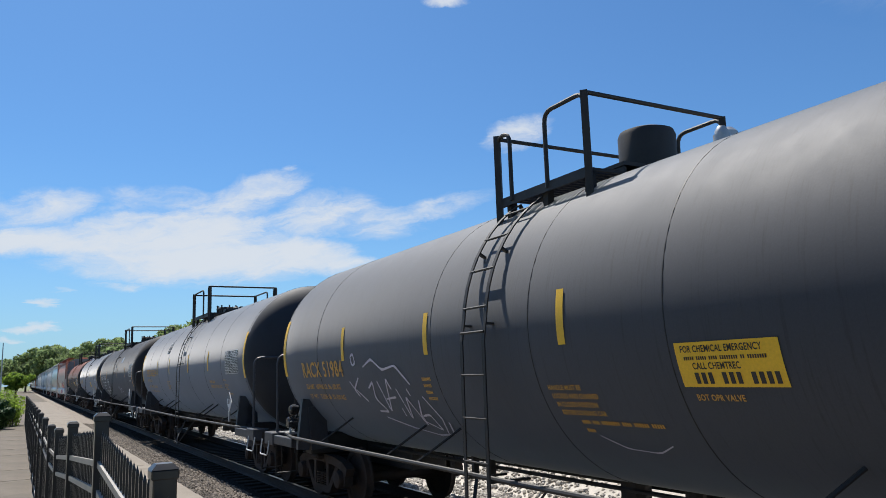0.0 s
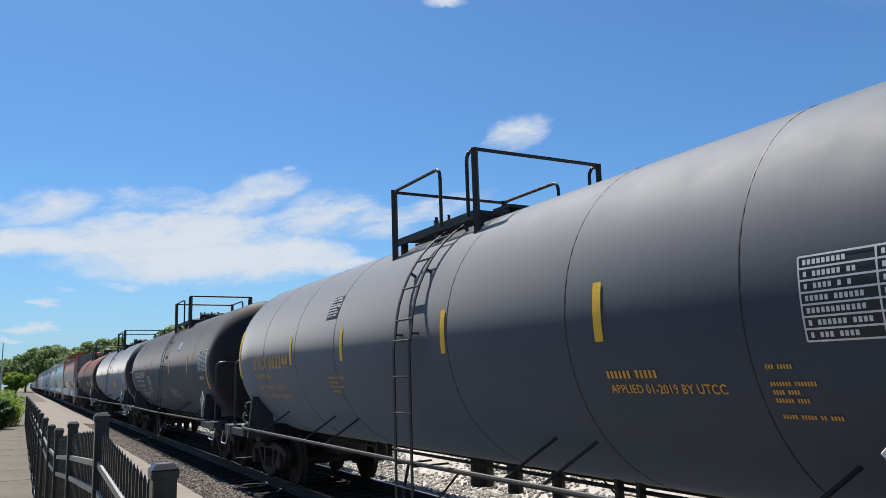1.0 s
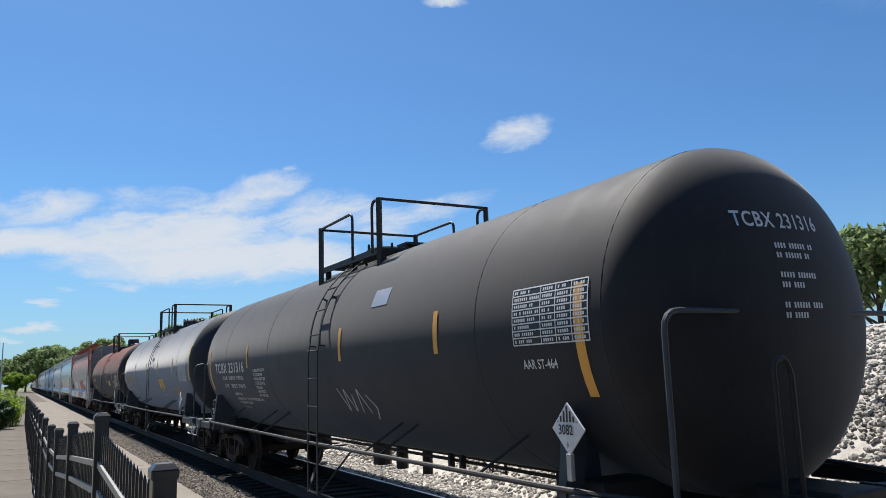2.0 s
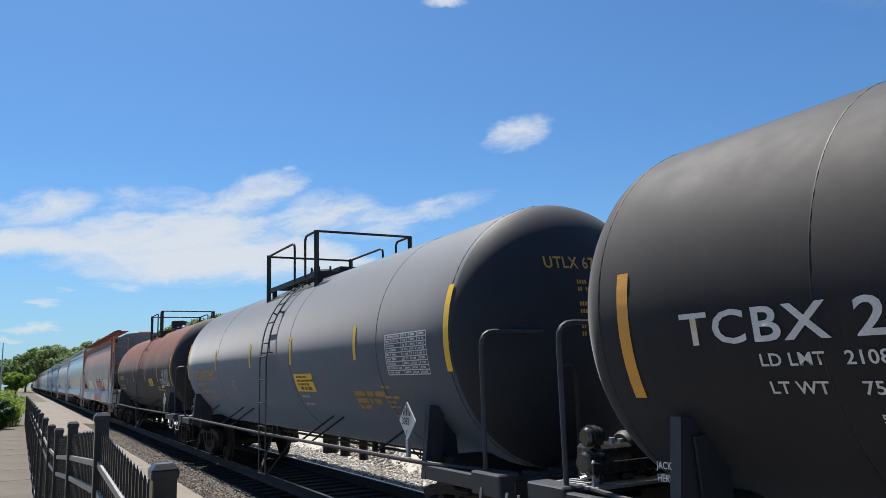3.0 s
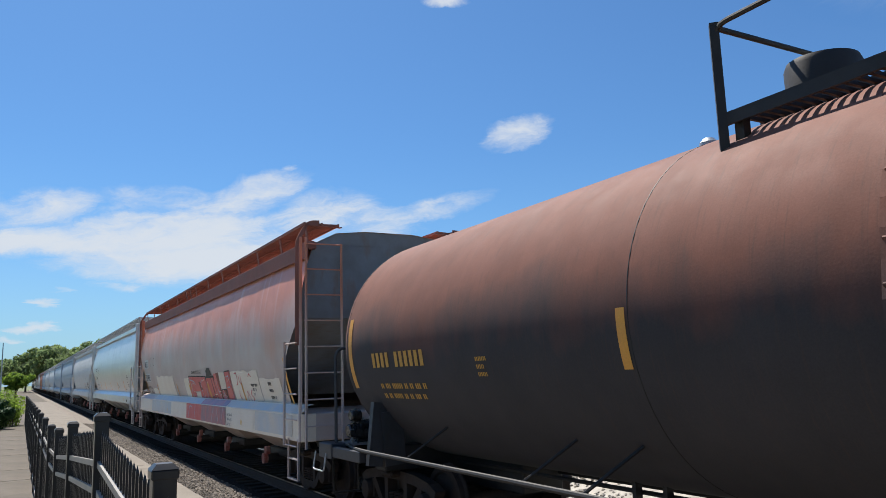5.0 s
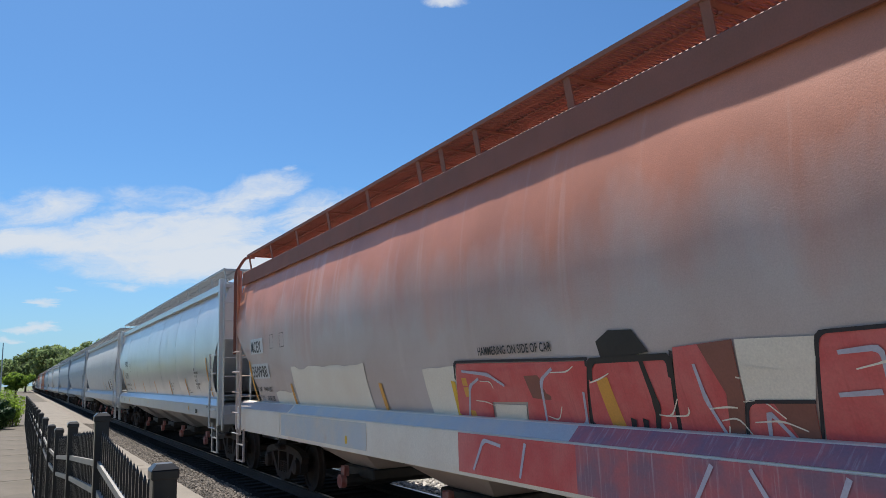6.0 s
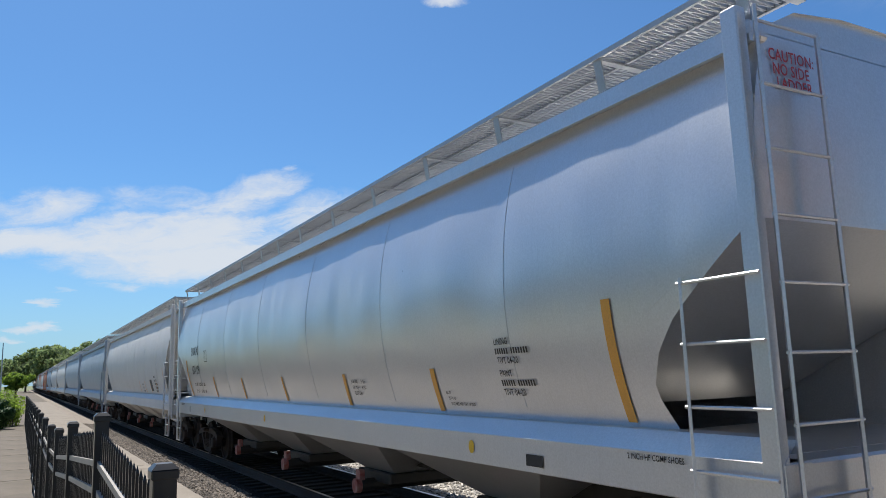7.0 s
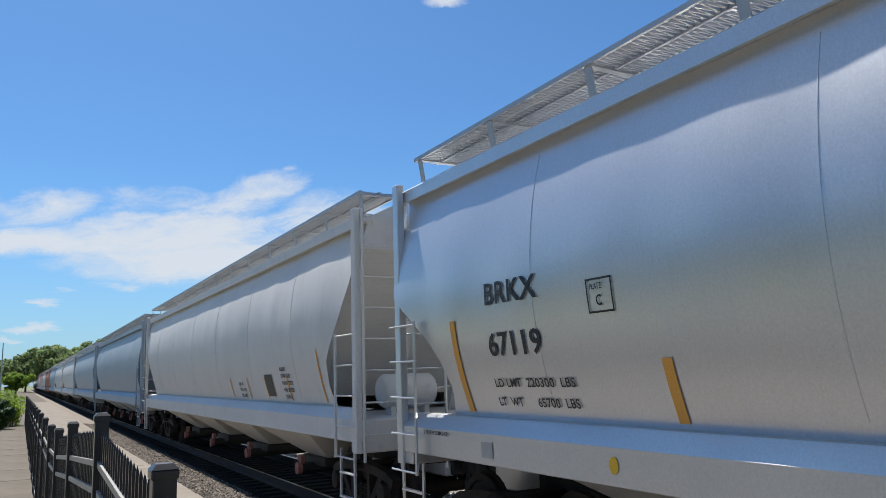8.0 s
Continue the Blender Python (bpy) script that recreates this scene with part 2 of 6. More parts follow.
M = {
    "tank_grey": material("weathered_grey_tank_paint", (0.042, 0.046, 0.056), 0.64, second=(0.034, 0.037, 0.045), scale=0.8, streak=(0.022, 0.023, 0.026), streak_amount=0.6, bump=0.1, gloss=0.28, dust=0.36),
    "tank_blue": material("blue_grey_tank_paint", (0.038, 0.048, 0.068), 0.64, second=(0.033, 0.041, 0.057), scale=0.7, streak=(0.027, 0.032, 0.044), streak_amount=0.3, bump=0.08, gloss=0.28, dust=0.48),
    "tank_black": material("sooty_black_tank_paint", (0.018, 0.017, 0.019), 0.66, second=(0.03, 0.027, 0.027), amount=0.6, scale=1.0, streak=(0.045, 0.04, 0.038), streak_amount=0.25, bump=0.1, gloss=0.18, dust=0.2),
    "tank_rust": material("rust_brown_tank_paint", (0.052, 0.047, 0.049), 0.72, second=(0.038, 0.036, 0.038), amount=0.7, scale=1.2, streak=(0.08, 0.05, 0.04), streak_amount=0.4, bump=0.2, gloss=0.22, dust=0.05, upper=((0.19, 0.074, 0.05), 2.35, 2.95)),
    # darker copy of the grey tank paints: the heads' shade is in the colour
    "tank_head_shaded": material("shaded_grey_head_paint", (0.026, 0.03, 0.038), 0.66, second=(0.02, 0.022, 0.027), amount=0.6, scale=1.2, bump=0.1, gloss=0.25, dust=0.08),
    "oily_iron": material("oily_wet_iron", (0.02, 0.02, 0.021), 0.22, second=(0.06, 0.058, 0.055), amount=0.6, scale=12.0, bump=0.15, gloss=0.8),
    # rust tank's heads: rust runs are wear, the dark base stands for shade
    "rust_tank_head_shaded": material("shade_dark_rust_tank_head_paint", (0.03, 0.03, 0.034), 0.7, second=(0.05, 0.042, 0.04), amount=0.6, scale=1.5, streak=(0.07, 0.045, 0.038), streak_amount=0.35, bump=0.2, gloss=0.25),
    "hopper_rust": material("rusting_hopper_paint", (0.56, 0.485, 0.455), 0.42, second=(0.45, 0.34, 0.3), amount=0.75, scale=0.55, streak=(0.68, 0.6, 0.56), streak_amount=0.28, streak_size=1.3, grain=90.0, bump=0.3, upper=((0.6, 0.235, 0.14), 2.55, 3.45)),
    "hopper_silver": material("silver_grey_hopper_paint", (0.6, 0.61, 0.625), 0.32, metal=0.6, second=(0.54, 0.55, 0.565), scale=0.7, streak=(0.48, 0.49, 0.505), streak_amount=0.2, bump=0.012, coat=0.15),
    "hopper_white": material("dusty_white_hopper_paint", (0.62, 0.61, 0.59), 0.5, second=(0.5, 0.49, 0.47), scale=0.7, streak=(0.36, 0.34, 0.32), streak_amount=0.35, bump=0.08),
    "hopper_blue": material("pale_blue_grey_hopper_paint", (0.33, 0.39, 0.45), 0.5, second=(0.28, 0.33, 0.38), scale=0.7, streak=(0.2, 0.22, 0.24), streak_amount=0.35, bump=0.08),
    "hopper_orange": material("orange_brown_hopper_paint", (0.42, 0.13, 0.045), 0.6, second=(0.28, 0.1, 0.05), scale=0.8, bump=0.1),
    "black_iron": material("grimy_black_iron", (0.013, 0.0125, 0.012), 0.6, second=(0.03, 0.025, 0.021), amount=0.5, scale=4.0, bump=0.2),
    "dark_frame": material("brake_dust_brown_steel", (0.026, 0.02, 0.017), 0.75, second=(0.055, 0.034, 0.024), amount=0.6, scale=5.0, bump=0.3, gloss=0.3),
    "steel": material("bright_worn_steel", (0.45, 0.44, 0.43), 0.3, metal=1.0, second=(0.25, 0.2, 0.17), scale=3.0, bump=0.05),
    "rail_side": material("rusty_rail_steel", (0.05, 0.035, 0.028), 0.8, second=(0.03, 0.024, 0.02), scale=4.0, bump=0.2),
    "galvanised": material("dull_galvanised_steel", (0.42, 0.43, 0.44), 0.45, metal=0.6, second=(0.33, 0.34, 0.35), scale=6.0, bump=0.05),
    "yellow": material("reflective_yellow_tape", (0.78, 0.47, 0.02), 0.45, second=(0.65, 0.38, 0.03), scale=6.0, bump=0.03),
    "orange_tape": material("faded_orange_yellow_tape", (0.72, 0.34, 0.05), 0.5, second=(0.6, 0.3, 0.08), scale=6.0, bump=0.03),
    "yellow_ink": material("faded_yellow_stencil_paint", (0.62, 0.33, 0.05), 0.6, second=(0.42, 0.24, 0.05), amount=0.75, scale=14.0, bump=0.02),
    "white_ink": material("white_stencil_paint", (0.66, 0.66, 0.65), 0.6, second=(0.5, 0.5, 0.5), amount=0.6, scale=10.0, bump=0.02),
    "black_ink": material("black_stencil_paint", (0.015, 0.015, 0.017), 0.5, scale=10.0, bump=0.02),
    "red_ink": material("red_stencil_paint", (0.42, 0.03, 0.035), 0.5, second=(0.32, 0.04, 0.04), scale=8.0, bump=0.02),
    "spray_white": material("pale_lilac_spray_paint", (0.52, 0.5, 0.58), 0.6, second=(0.42, 0.4, 0.47), amount=0.7, scale=10.0, bump=0.02),
    "spray_plum": material("dark_plum_spray_paint", (0.24, 0.13, 0.19), 0.35, second=(0.6, 0.12, 0.12), amount=0.8, scale=3.0, streak=(0.6, 0.52, 0.55), streak_amount=0.4, bump=0.04),
    "spray_red": material("red_spray_paint", (0.62, 0.085, 0.085), 0.45, second=(0.66, 0.24, 0.22), amount=0.5, scale=2.2, streak=(0.45, 0.055, 0.055), streak_amount=0.35, bump=0.04),
    "primer": material("cream_patch_paint", (0.84, 0.77, 0.65), 0.5, second=(0.76, 0.65, 0.52), amount=0.6, scale=1.2, third=(0.64, 0.44, 0.29), third_at=0.66, bump=0.08),
    "end_grime": material("grimy_blue_grey_end_paint", (0.2, 0.215, 0.235), 0.6, second=(0.13, 0.115, 0.105), amount=0.8, scale=1.2, streak=(0.19, 0.11, 0.075), streak_amount=0.6, bump=0.12),
    "blue_patch": material("worn_pale_blue_paint", (0.5, 0.55, 0.58), 0.45, second=(0.68, 0.6, 0.5), amount=0.85, scale=1.6, third=(0.52, 0.33, 0.21), third_at=0.62, bump=0.08),
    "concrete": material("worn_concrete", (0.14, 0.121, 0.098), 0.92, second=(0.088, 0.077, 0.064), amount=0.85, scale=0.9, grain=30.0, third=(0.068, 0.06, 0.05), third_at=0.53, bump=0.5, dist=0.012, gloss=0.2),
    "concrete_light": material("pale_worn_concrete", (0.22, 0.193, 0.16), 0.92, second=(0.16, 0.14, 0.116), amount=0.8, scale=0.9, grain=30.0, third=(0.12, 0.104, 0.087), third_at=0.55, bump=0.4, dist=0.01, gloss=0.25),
    # for out-of-view slabs, made pale to throw warm light on the train
    "concrete_bounce": material("pale_bounce_concrete", (0.4, 0.355, 0.295), 0.92, second=(0.31, 0.275, 0.23), amount=0.8, scale=0.9, grain=30.0, bump=0.4, dist=0.01, gloss=0.2),
    "stone": material("grey_ballast_stone", (0.36, 0.335, 0.295), 0.85, second=(0.2, 0.18, 0.155), amount=0.7, scale=5.0, bump=0.3, islands=0.5),
    "stone_brown": material("brown_grimy_ballast", (0.15, 0.125, 0.1), 0.9, second=(0.075, 0.062, 0.05), amount=0.7, scale=5.0, bump=0.3, islands=0.6),
    # ballast under the train, near black: the train's shade is painted in
    "shade_stone": material("shade_dark_ballast", (0.014, 0.012, 0.011), 0.95, second=(0.026, 0.022, 0.019), amount=0.7, scale=2.0, grain=22.0, bump=0.9, dist=0.03, gloss=0.1),
    "earth": material("dark_gritty_earth", (0.12, 0.1, 0.085), 0.95, second=(0.18, 0.15, 0.12), amount=0.8, scale=0.6, grain=14.0, bump=0.8, dist=0.03),
    "sleeper": material("dark_creosoted_timber", (0.02, 0.017, 0.014), 0.9, second=(0.035, 0.03, 0.025), scale=3.0, bump=0.4, gloss=0.2),
    "fence": material("satin_black_powder_coat", (0.012, 0.012, 0.014), 0.33, second=(0.03, 0.028, 0.026), amount=0.5, scale=5.0, bump=0.06),
    # rails are paler than the black posts and pickets
    "fence_rail": material("pale_rail_paint", (0.3, 0.28, 0.25), 0.5, second=(0.2, 0.19, 0.18), amount=0.6, scale=6.0, bump=0.06),
    # rust of the eave, darkened for the shade under the roof edge; reused elsewhere
    "eave_rust": material("shade_dark_rust_eave_paint", (0.27, 0.105, 0.075), 0.7, second=(0.19, 0.085, 0.06), amount=0.7, scale=1.5, bump=0.15),
    "outlet_red": material("faded_red_cap_paint", (0.26, 0.06, 0.05), 0.6, second=(0.4, 0.3, 0.28), amount=0.6, scale=8.0, bump=0.05),
    "grey_trim": material("grey_painted_iron", (0.038, 0.042, 0.051), 0.5, second=(0.022, 0.022, 0.024), amount=0.6, scale=4.0, bump=0.12),
    "grass": material("dry_grass", (0.09, 0.12, 0.035), 0.9, second=(0.16, 0.14, 0.07), amount=0.7, scale=0.8, grain=8.0, bump=0.6, dist=0.05),
    "bark": material("brown_bark", (0.1, 0.075, 0.055), 0.9, second=(0.06, 0.045, 0.035), scale=4.0, bump=0.6, dist=0.02),
    "leaf": leaf_material("mid_green_leaves", (0.21, 0.28, 0.11), (0.26, 0.32, 0.14)),
    "leaf_dark": leaf_material("dark_green_leaves", (0.17, 0.235, 0.1), (0.21, 0.265, 0.12)),
    "leaf_hedge": material("deep_green_hedge_leaves", (0.03, 0.068, 0.02), 0.6, second=(0.05, 0.1, 0.028), amount=0.7, scale=1.2, grain=20.0, bump=0.0, islands=0.4, gloss=0.15),
    "leaf_bright": leaf_material("bright_yellow_green_leaves", (0.21, 0.3, 0.045), (0.15, 0.25, 0.04)),
}


# ---- mesh tools ----
def mesh_of(name, bm, mat, smooth=None):
    me = bpy.data.meshes.new(name)
    if smooth is not None:
        for f in bm.faces:
            f.smooth = True
    bm.to_mesh(me)
    bm.free()
    if smooth is not None:
        me.set_sharp_from_angle(angle=radians(smooth))
    me.materials.append(M[mat])
    return me


def part(name, bm, mat, parent, label="", smooth=None):
    ob = new(name, mesh_of(name, bm, mat, smooth))
    ob.parent = parent
    return tagged(ob, label)


def box(bm, x0, y0, z0, x1, y1, z1, bevel=0.0):
    m = Matrix.LocRotScale(((x0 + x1) / 2, (y0 + y1) / 2, (z0 + z1) / 2), None, (abs(x1 - x0), abs(y1 - y0), abs(z1 - z0)))
    r = bmesh.ops.create_cube(bm, size=1.0, matrix=m)
    if bevel:
        es = list({e for v in r["verts"] for e in v.link_edges})
        bmesh.ops.bevel(bm, geom=es, offset=bevel, segments=1, affect="EDGES", profile=0.5)
    return bm


def tube(bm, points, radius, sides=8):
    """A round bar through the points."""
    pts = [Vector(p) for p in points]
    rings = []
    for i, p in enumerate(pts):
        a, b = pts[max(i - 1, 0)], pts[min(i + 1, len(pts) - 1)]
        d = (b - a).normalized()
        s = d.orthogonal() if not rings else side_of - d * side_of.dot(d)
        side_of = s.normalized()
        t = d.cross(side_of)
        rings.append([bm.verts.new(p + radius * (math.cos(k * math.tau / sides) * side_of + math.sin(k * math.tau / sides) * t)) for k in range(sides)])
    for r0, r1 in zip(rings, rings[1:]):
        for k in range(sides):
            bm.faces.new((r0[k], r0[(k + 1) % sides], r1[(k + 1) % sides], r1[k]))
    bm.faces.new(rings[0][::-1]), bm.faces.new(rings[-1])
    return bm


def bent(points, radius=0.1, steps=4):
    """The points of a bar with its corners rounded."""
    pts = [Vector(p) for p in points]
    out = [pts[0]]
    for a, b, c in zip(pts, pts[1:], pts[2:]):
        p, q = b + (a - b).normalized() * radius, b + (c - b).normalized() * radius
        for i in range(steps + 1):
            t = i / steps
            out.append((1 - t) ** 2 * p + 2 * t * (1 - t) * b + t * t * q)
    return out + [pts[-1]]


def bar(bm, a, b, w, h, up=(0, 0, 1)):
    """A square bar from a to b, w wide and h deep."""
    a, b = Vector(a), Vector(b)
    d = (b - a).normalized()
    s = d.cross(Vector(up))
    s = (s if s.length > 1e-3 else d.orthogonal()).normalized()
    t = s.cross(d)
    rings = [[bm.verts.new(p + s * i * w / 2 + t * j * h / 2) for i, j in ((-1, -1), (1, -1), (1, 1), (-1, 1))] for p in (a, b)]
    for k in range(4):
        bm.faces.new((rings[0][k], rings[0][(k + 1) % 4], rings[1][(k + 1) % 4], rings[1][k]))
    bm.faces.new(rings[0][::-1]), bm.faces.new(rings[1])
    return bm


def lathe(bm, profile, sides=48, axis="y"):
    """Turns a profile of (radius, height along the axis)."""
    rings = []
    for r, h in profile:
        if r < 1e-4:
            rings.append([bm.verts.new((0, h, 0) if axis == "y" else (0, 0, h) if axis == "z" else (h, 0, 0))])
            continue
        ring = []
        for k in range(sides):
            c, s = r * math.cos(k * math.tau / sides), r * math.sin(k * math.tau / sides)
            ring.append(bm.verts.new((c, h, s) if axis == "y" else (c, s, h) if axis == "z" else (h, c, s)))
        rings.append(ring)
    for a, b in zip(rings, rings[1:]):
        for k in range(sides):
            j = (k + 1) % sides
            if len(a) == 1 and len(b) > 1:
                bm.faces.new((a[0], b[j], b[k]))
            elif len(b) == 1 and len(a) > 1:
                bm.faces.new((a[k], a[j], b[0]))
            elif len(a) > 1:
                bm.faces.new((a[k], a[j], b[j], b[k]))
    bmesh.ops.recalc_face_normals(bm, faces=bm.faces)
    return bm


def shift(bm, m):
    bmesh.ops.transform(bm, matrix=m, verts=bm.verts)
    return bm


# ---- rolling stock ----
ROWS_T = [k * 0.25 for k in range(33)]
CARS = []          # (thing, y at the clip's start)
WHEELS = []        # wheelsets that roll


def empty(name, label, category, group=""):
    return tagged(new(name), label, category, group)


def wheel_profile():
    return [(0.0, -0.86), (0.1, -0.86), (0.105, -0.80), (0.36, -0.775), (0.38, -0.80), (0.452, -0.80), (0.457, -0.735), (0.485, -0.715),
            (0.485, -0.69), (0.38, -0.685), (0.36, -0.72), (0.12, -0.72), (0.085, -0.7), (0.085, 0.0)]


def wheelset_mesh():
    bm = bmesh.new()
    p = wheel_profile()
    lathe(bm, p + [(r, -h) for r, h in p[::-1]], 28, "x")
    for k in range(6):
        a = k * math.tau / 6
        for s in (-1, 1):
            tube(bm, [(s * 0.845, 0.06 * math.cos(a), 0.06 * math.sin(a)), (s * 0.875, 0.06 * math.cos(a), 0.06 * math.sin(a))], 0.014, 6)
    return mesh_of("wheelset", bm, "dark_frame", 35)


def side_frame(bm, x):
    """A cast side frame: an arched top chord, a lower chord, two jaws over the bearings."""
    w = 0.07
    top = [(-1.13, 0.58), (-0.95, 0.66), (-0.55, 0.72), (0.0, 0.74), (0.55, 0.72), (0.95, 0.66), (1.13, 0.58)]
    for (y0, z0), (y1, z1) in zip(top, top[1:]):
        bar(bm, (x, y0, z0), (x, y1, z1), 2 * w, 0.13)
    low = [(-0.72, 0.62), (-0.36, 0.24), (0.36, 0.24), (0.72, 0.62)]
    for (y0, z0), (y1, z1) in zip(low, low[1:]):
        bar(bm, (x, y0, z0), (x, y1, z1), 2 * w, 0.11)
    for y in (-0.3, 0.3):
        bar(bm, (x, y, 0.25), (x, y, 0.72), 2 * w, 0.1, (0, 1, 0))
    for s in (-1, 1):
        for d in (-0.15, 0.15):
            bar(bm, (x, s * 0.89 + d, 0.36), (x, s * 0.89 + d, 0.62), 2 * w, 0.07, (0, 1, 0))


def bogie_parts():
    """The bolster, and the parts under it: name, mesh and the places in the bogie."""
    bolster = bmesh.new()
    box(bolster, -0.92, -0.2, 0.5, 0.92, 0.2, 0.72, 0.03)
    box(bolster, -1.2, -0.16, 0.72, 1.2, 0.16, 0.8, 0.03)
    frame_bm, spring, beam = bmesh.new(), bmesh.new(), bmesh.new()
    side_frame(frame_bm, 0.0)
    turns = [i * math.tau / 8 for i in range(41)]
    tube(spring, [(0.07 * math.cos(a), 0.07 * math.sin(a), 0.3 + 0.2 * a / (5 * math.tau)) for a in turns], 0.015, 5)
    box(beam, -0.8, -0.05, 0.36, 0.8, 0.05, 0.44, 0.01)
    shoe = box(bmesh.new(), -0.06, -0.06, 0.3, 0.06, 0.06, 0.62, 0.02)
    rest = (("side_frame", mesh_of("side_frame", frame_bm, "dark_frame"), [(s * 0.99, 0, 0) for s in (-1, 1)]),
            ("spring", mesh_of("spring", spring, "dark_frame"), [(s * 0.99, y, 0) for s in (-1, 1) for y in (-0.17, 0.0, 0.17)]),
            ("brake_beam", mesh_of("brake_beam", beam, "black_iron"), [(0, y, 0) for y in (-0.4, 0.4)]),
            ("brake_shoe", mesh_of("brake_shoe", shoe, "black_iron"), [(s * 0.76, y, 0) for s in (-1, 1) for y in (-0.4, 0.4)]))
    return mesh_of("bogie", bolster, "dark_frame"), rest


BOGIE, WHEELSET = bogie_parts(), wheelset_mesh()
CAP = mesh_of("bearing_cap", lathe(bmesh.new(), [(0, -0.02), (0.06, -0.02), (0.13, 0.0), (0.14, 0.05), (0.14, 0.2), (0, 0.2)], 14, "x"), "dark_frame", 40)


def add_bogies(car, at, rolls=True):
    for y in at:
        truck = new("bogie", BOGIE[0])
        truck.parent, truck.location = car, (0, y, 0)
        for name, me, places in BOGIE[1]:
            for place in places if rolls else places[:2]:
                o = new(name, me)
                o.parent, o.location = truck, place
        for d in (-0.89, 0.89):
            for s in (-1, 1):
                o = new("bearing_cap", CAP)
                o.parent = truck
                o.matrix_local = pose(s * 1.13, d, 0.457, 0, 0, 0 if s < 0 else 180)
            w = new("wheelset", WHEELSET)
            w.parent, w.location = truck, (0, d, 0.457)
            if rolls:
                WHEELS.append((w, d))


def coupler_mesh():
    bm = bmesh.new()
    box(bm, -0.09, 0.0, 0.72, 0.09, 0.55, 0.94, 0.02)
    box(bm, -0.2, 0.5, 0.69, 0.12, 0.66, 0.99, 0.04)
    box(bm, -0.22, 0.62, 0.69, -0.1, 0.84, 0.99, 0.04)
    box(bm, 0.03, 0.62, 0.69, 0.16, 0.74, 0.99, 0.03)
    box(bm, -0.24, -0.1, 0.66, 0.24, 0.03, 1.02, 0.02)
    tube(bm, bent([(0.16, 0.3, 0.75), (0.28, 0.45, 0.45), (0.3, 0.75, 0.32), (0.26, 0.95, 0.42)], 0.12), 0.025, 6)
    tube(bm, [(-1.2, 0.2, 1.0), (-0.4, 0.22, 0.98), (-0.1, 0.45, 1.03), (0.05, 0.5, 1.03)], 0.014, 6)
    return mesh_of("coupler", bm, "black_iron")


COUPLER = coupler_mesh()


def add_couplers(car, y_end):
    for s in (-1, 1):
        o = new("coupler", COUPLER)
        o.parent = car
        o.matrix_local = pose(0, s * y_end, 0, 0, 0, 0 if s > 0 else 180)


LETTER_LIFT = 0.0085


# --- marks on curved sides: (u, v) are metres along the reading direction and up ---
def put_on(bm, surface, lift=0.004):
    for v in bm.verts:
        v.co = surface(v.co.x, v.co.y, lift + v.co.z)
    bmesh.ops.recalc_face_normals(bm, faces=bm.faces)
    return bm


def patch(bm, u0, v0, u1, v1, nu=1, nv=4, slant=0.0):
    """A thin plate in (u, v), subdivided so that it follows a curve."""
    g = [[bm.verts.new((u0 + (u1 - u0) * i / nu + slant * (j / nv), v0 + (v1 - v0) * j / nv, 0)) for i in range(nu + 1)] for j in range(nv + 1)]
    for j in range(nv):
        for i in range(nu):
            bm.faces.new((g[j][i], g[j][i + 1], g[j + 1][i + 1], g[j + 1][i]))
    return bm


def text_bm(text, size, squeeze=1.0, spacing=1.0):
    cu = bpy.data.curves.new("letters", "FONT")
    cu.body, cu.size, cu.resolution_u, cu.space_character, cu.offset = text, size * 1.34, 3, spacing, size * 0.022
    ob = bpy.data.objects.new("letters", cu)
    scene.collection.objects.link(ob)
    dg = bpy.context.evaluated_depsgraph_get()
    me = bpy.data.meshes.new_from_object(ob.evaluated_get(dg))
    bm = bmesh.new()
    bm.from_mesh(me)
    bpy.data.objects.remove(ob), bpy.data.curves.remove(cu), bpy.data.meshes.remove(me)
    shift(bm, Matrix.Diagonal((squeeze, 1, 1, 1)))
    return bm


def lettering(car, surface, text, size, u, v, mat, squeeze=0.8, spacing=1.05, name="lettering", label="", width=None):
    bm = text_bm(text, size, squeeze, spacing)
    if width:
        xs = [p.co.x for p in bm.verts]
        shift(bm, Matrix.Diagonal((width / (max(xs) - min(xs)), 1, 1, 1)))
    shift(bm, Matrix.Translation((u, v, 0)))
    part(name, put_on(bm, surface, LETTER_LIFT), mat, car, label)


def word_bars(car, surface, lines, size, u, v, mat, gap=1.5, name="small_print"):
    """Writing too small to read: a bar a word. lines: word lengths in letters."""
    bm = bmesh.new()
    for i, words in enumerate(lines):
        x = u
        for w in words:
            for k in range(w):
                patch(bm, x + k * size * 0.62, v - i * size * gap, x + (k + 0.62) * size * 0.62, v - i * size * gap + size * 0.85, 1, 1)
            x += (w + 1) * size * 0.62
    tagged(part(name, put_on(bm, surface, LETTER_LIFT), mat, car), kind="stuff")


def plate(car, surface, u0, v0, u1, v1, mat, name, label="", nv=6, lift=0.006, slant=0.0):
    return part(name, put_on(patch(bmesh.new(), u0, v0, u1, v1, 2, nv, slant), surface, lift), mat, car, label)


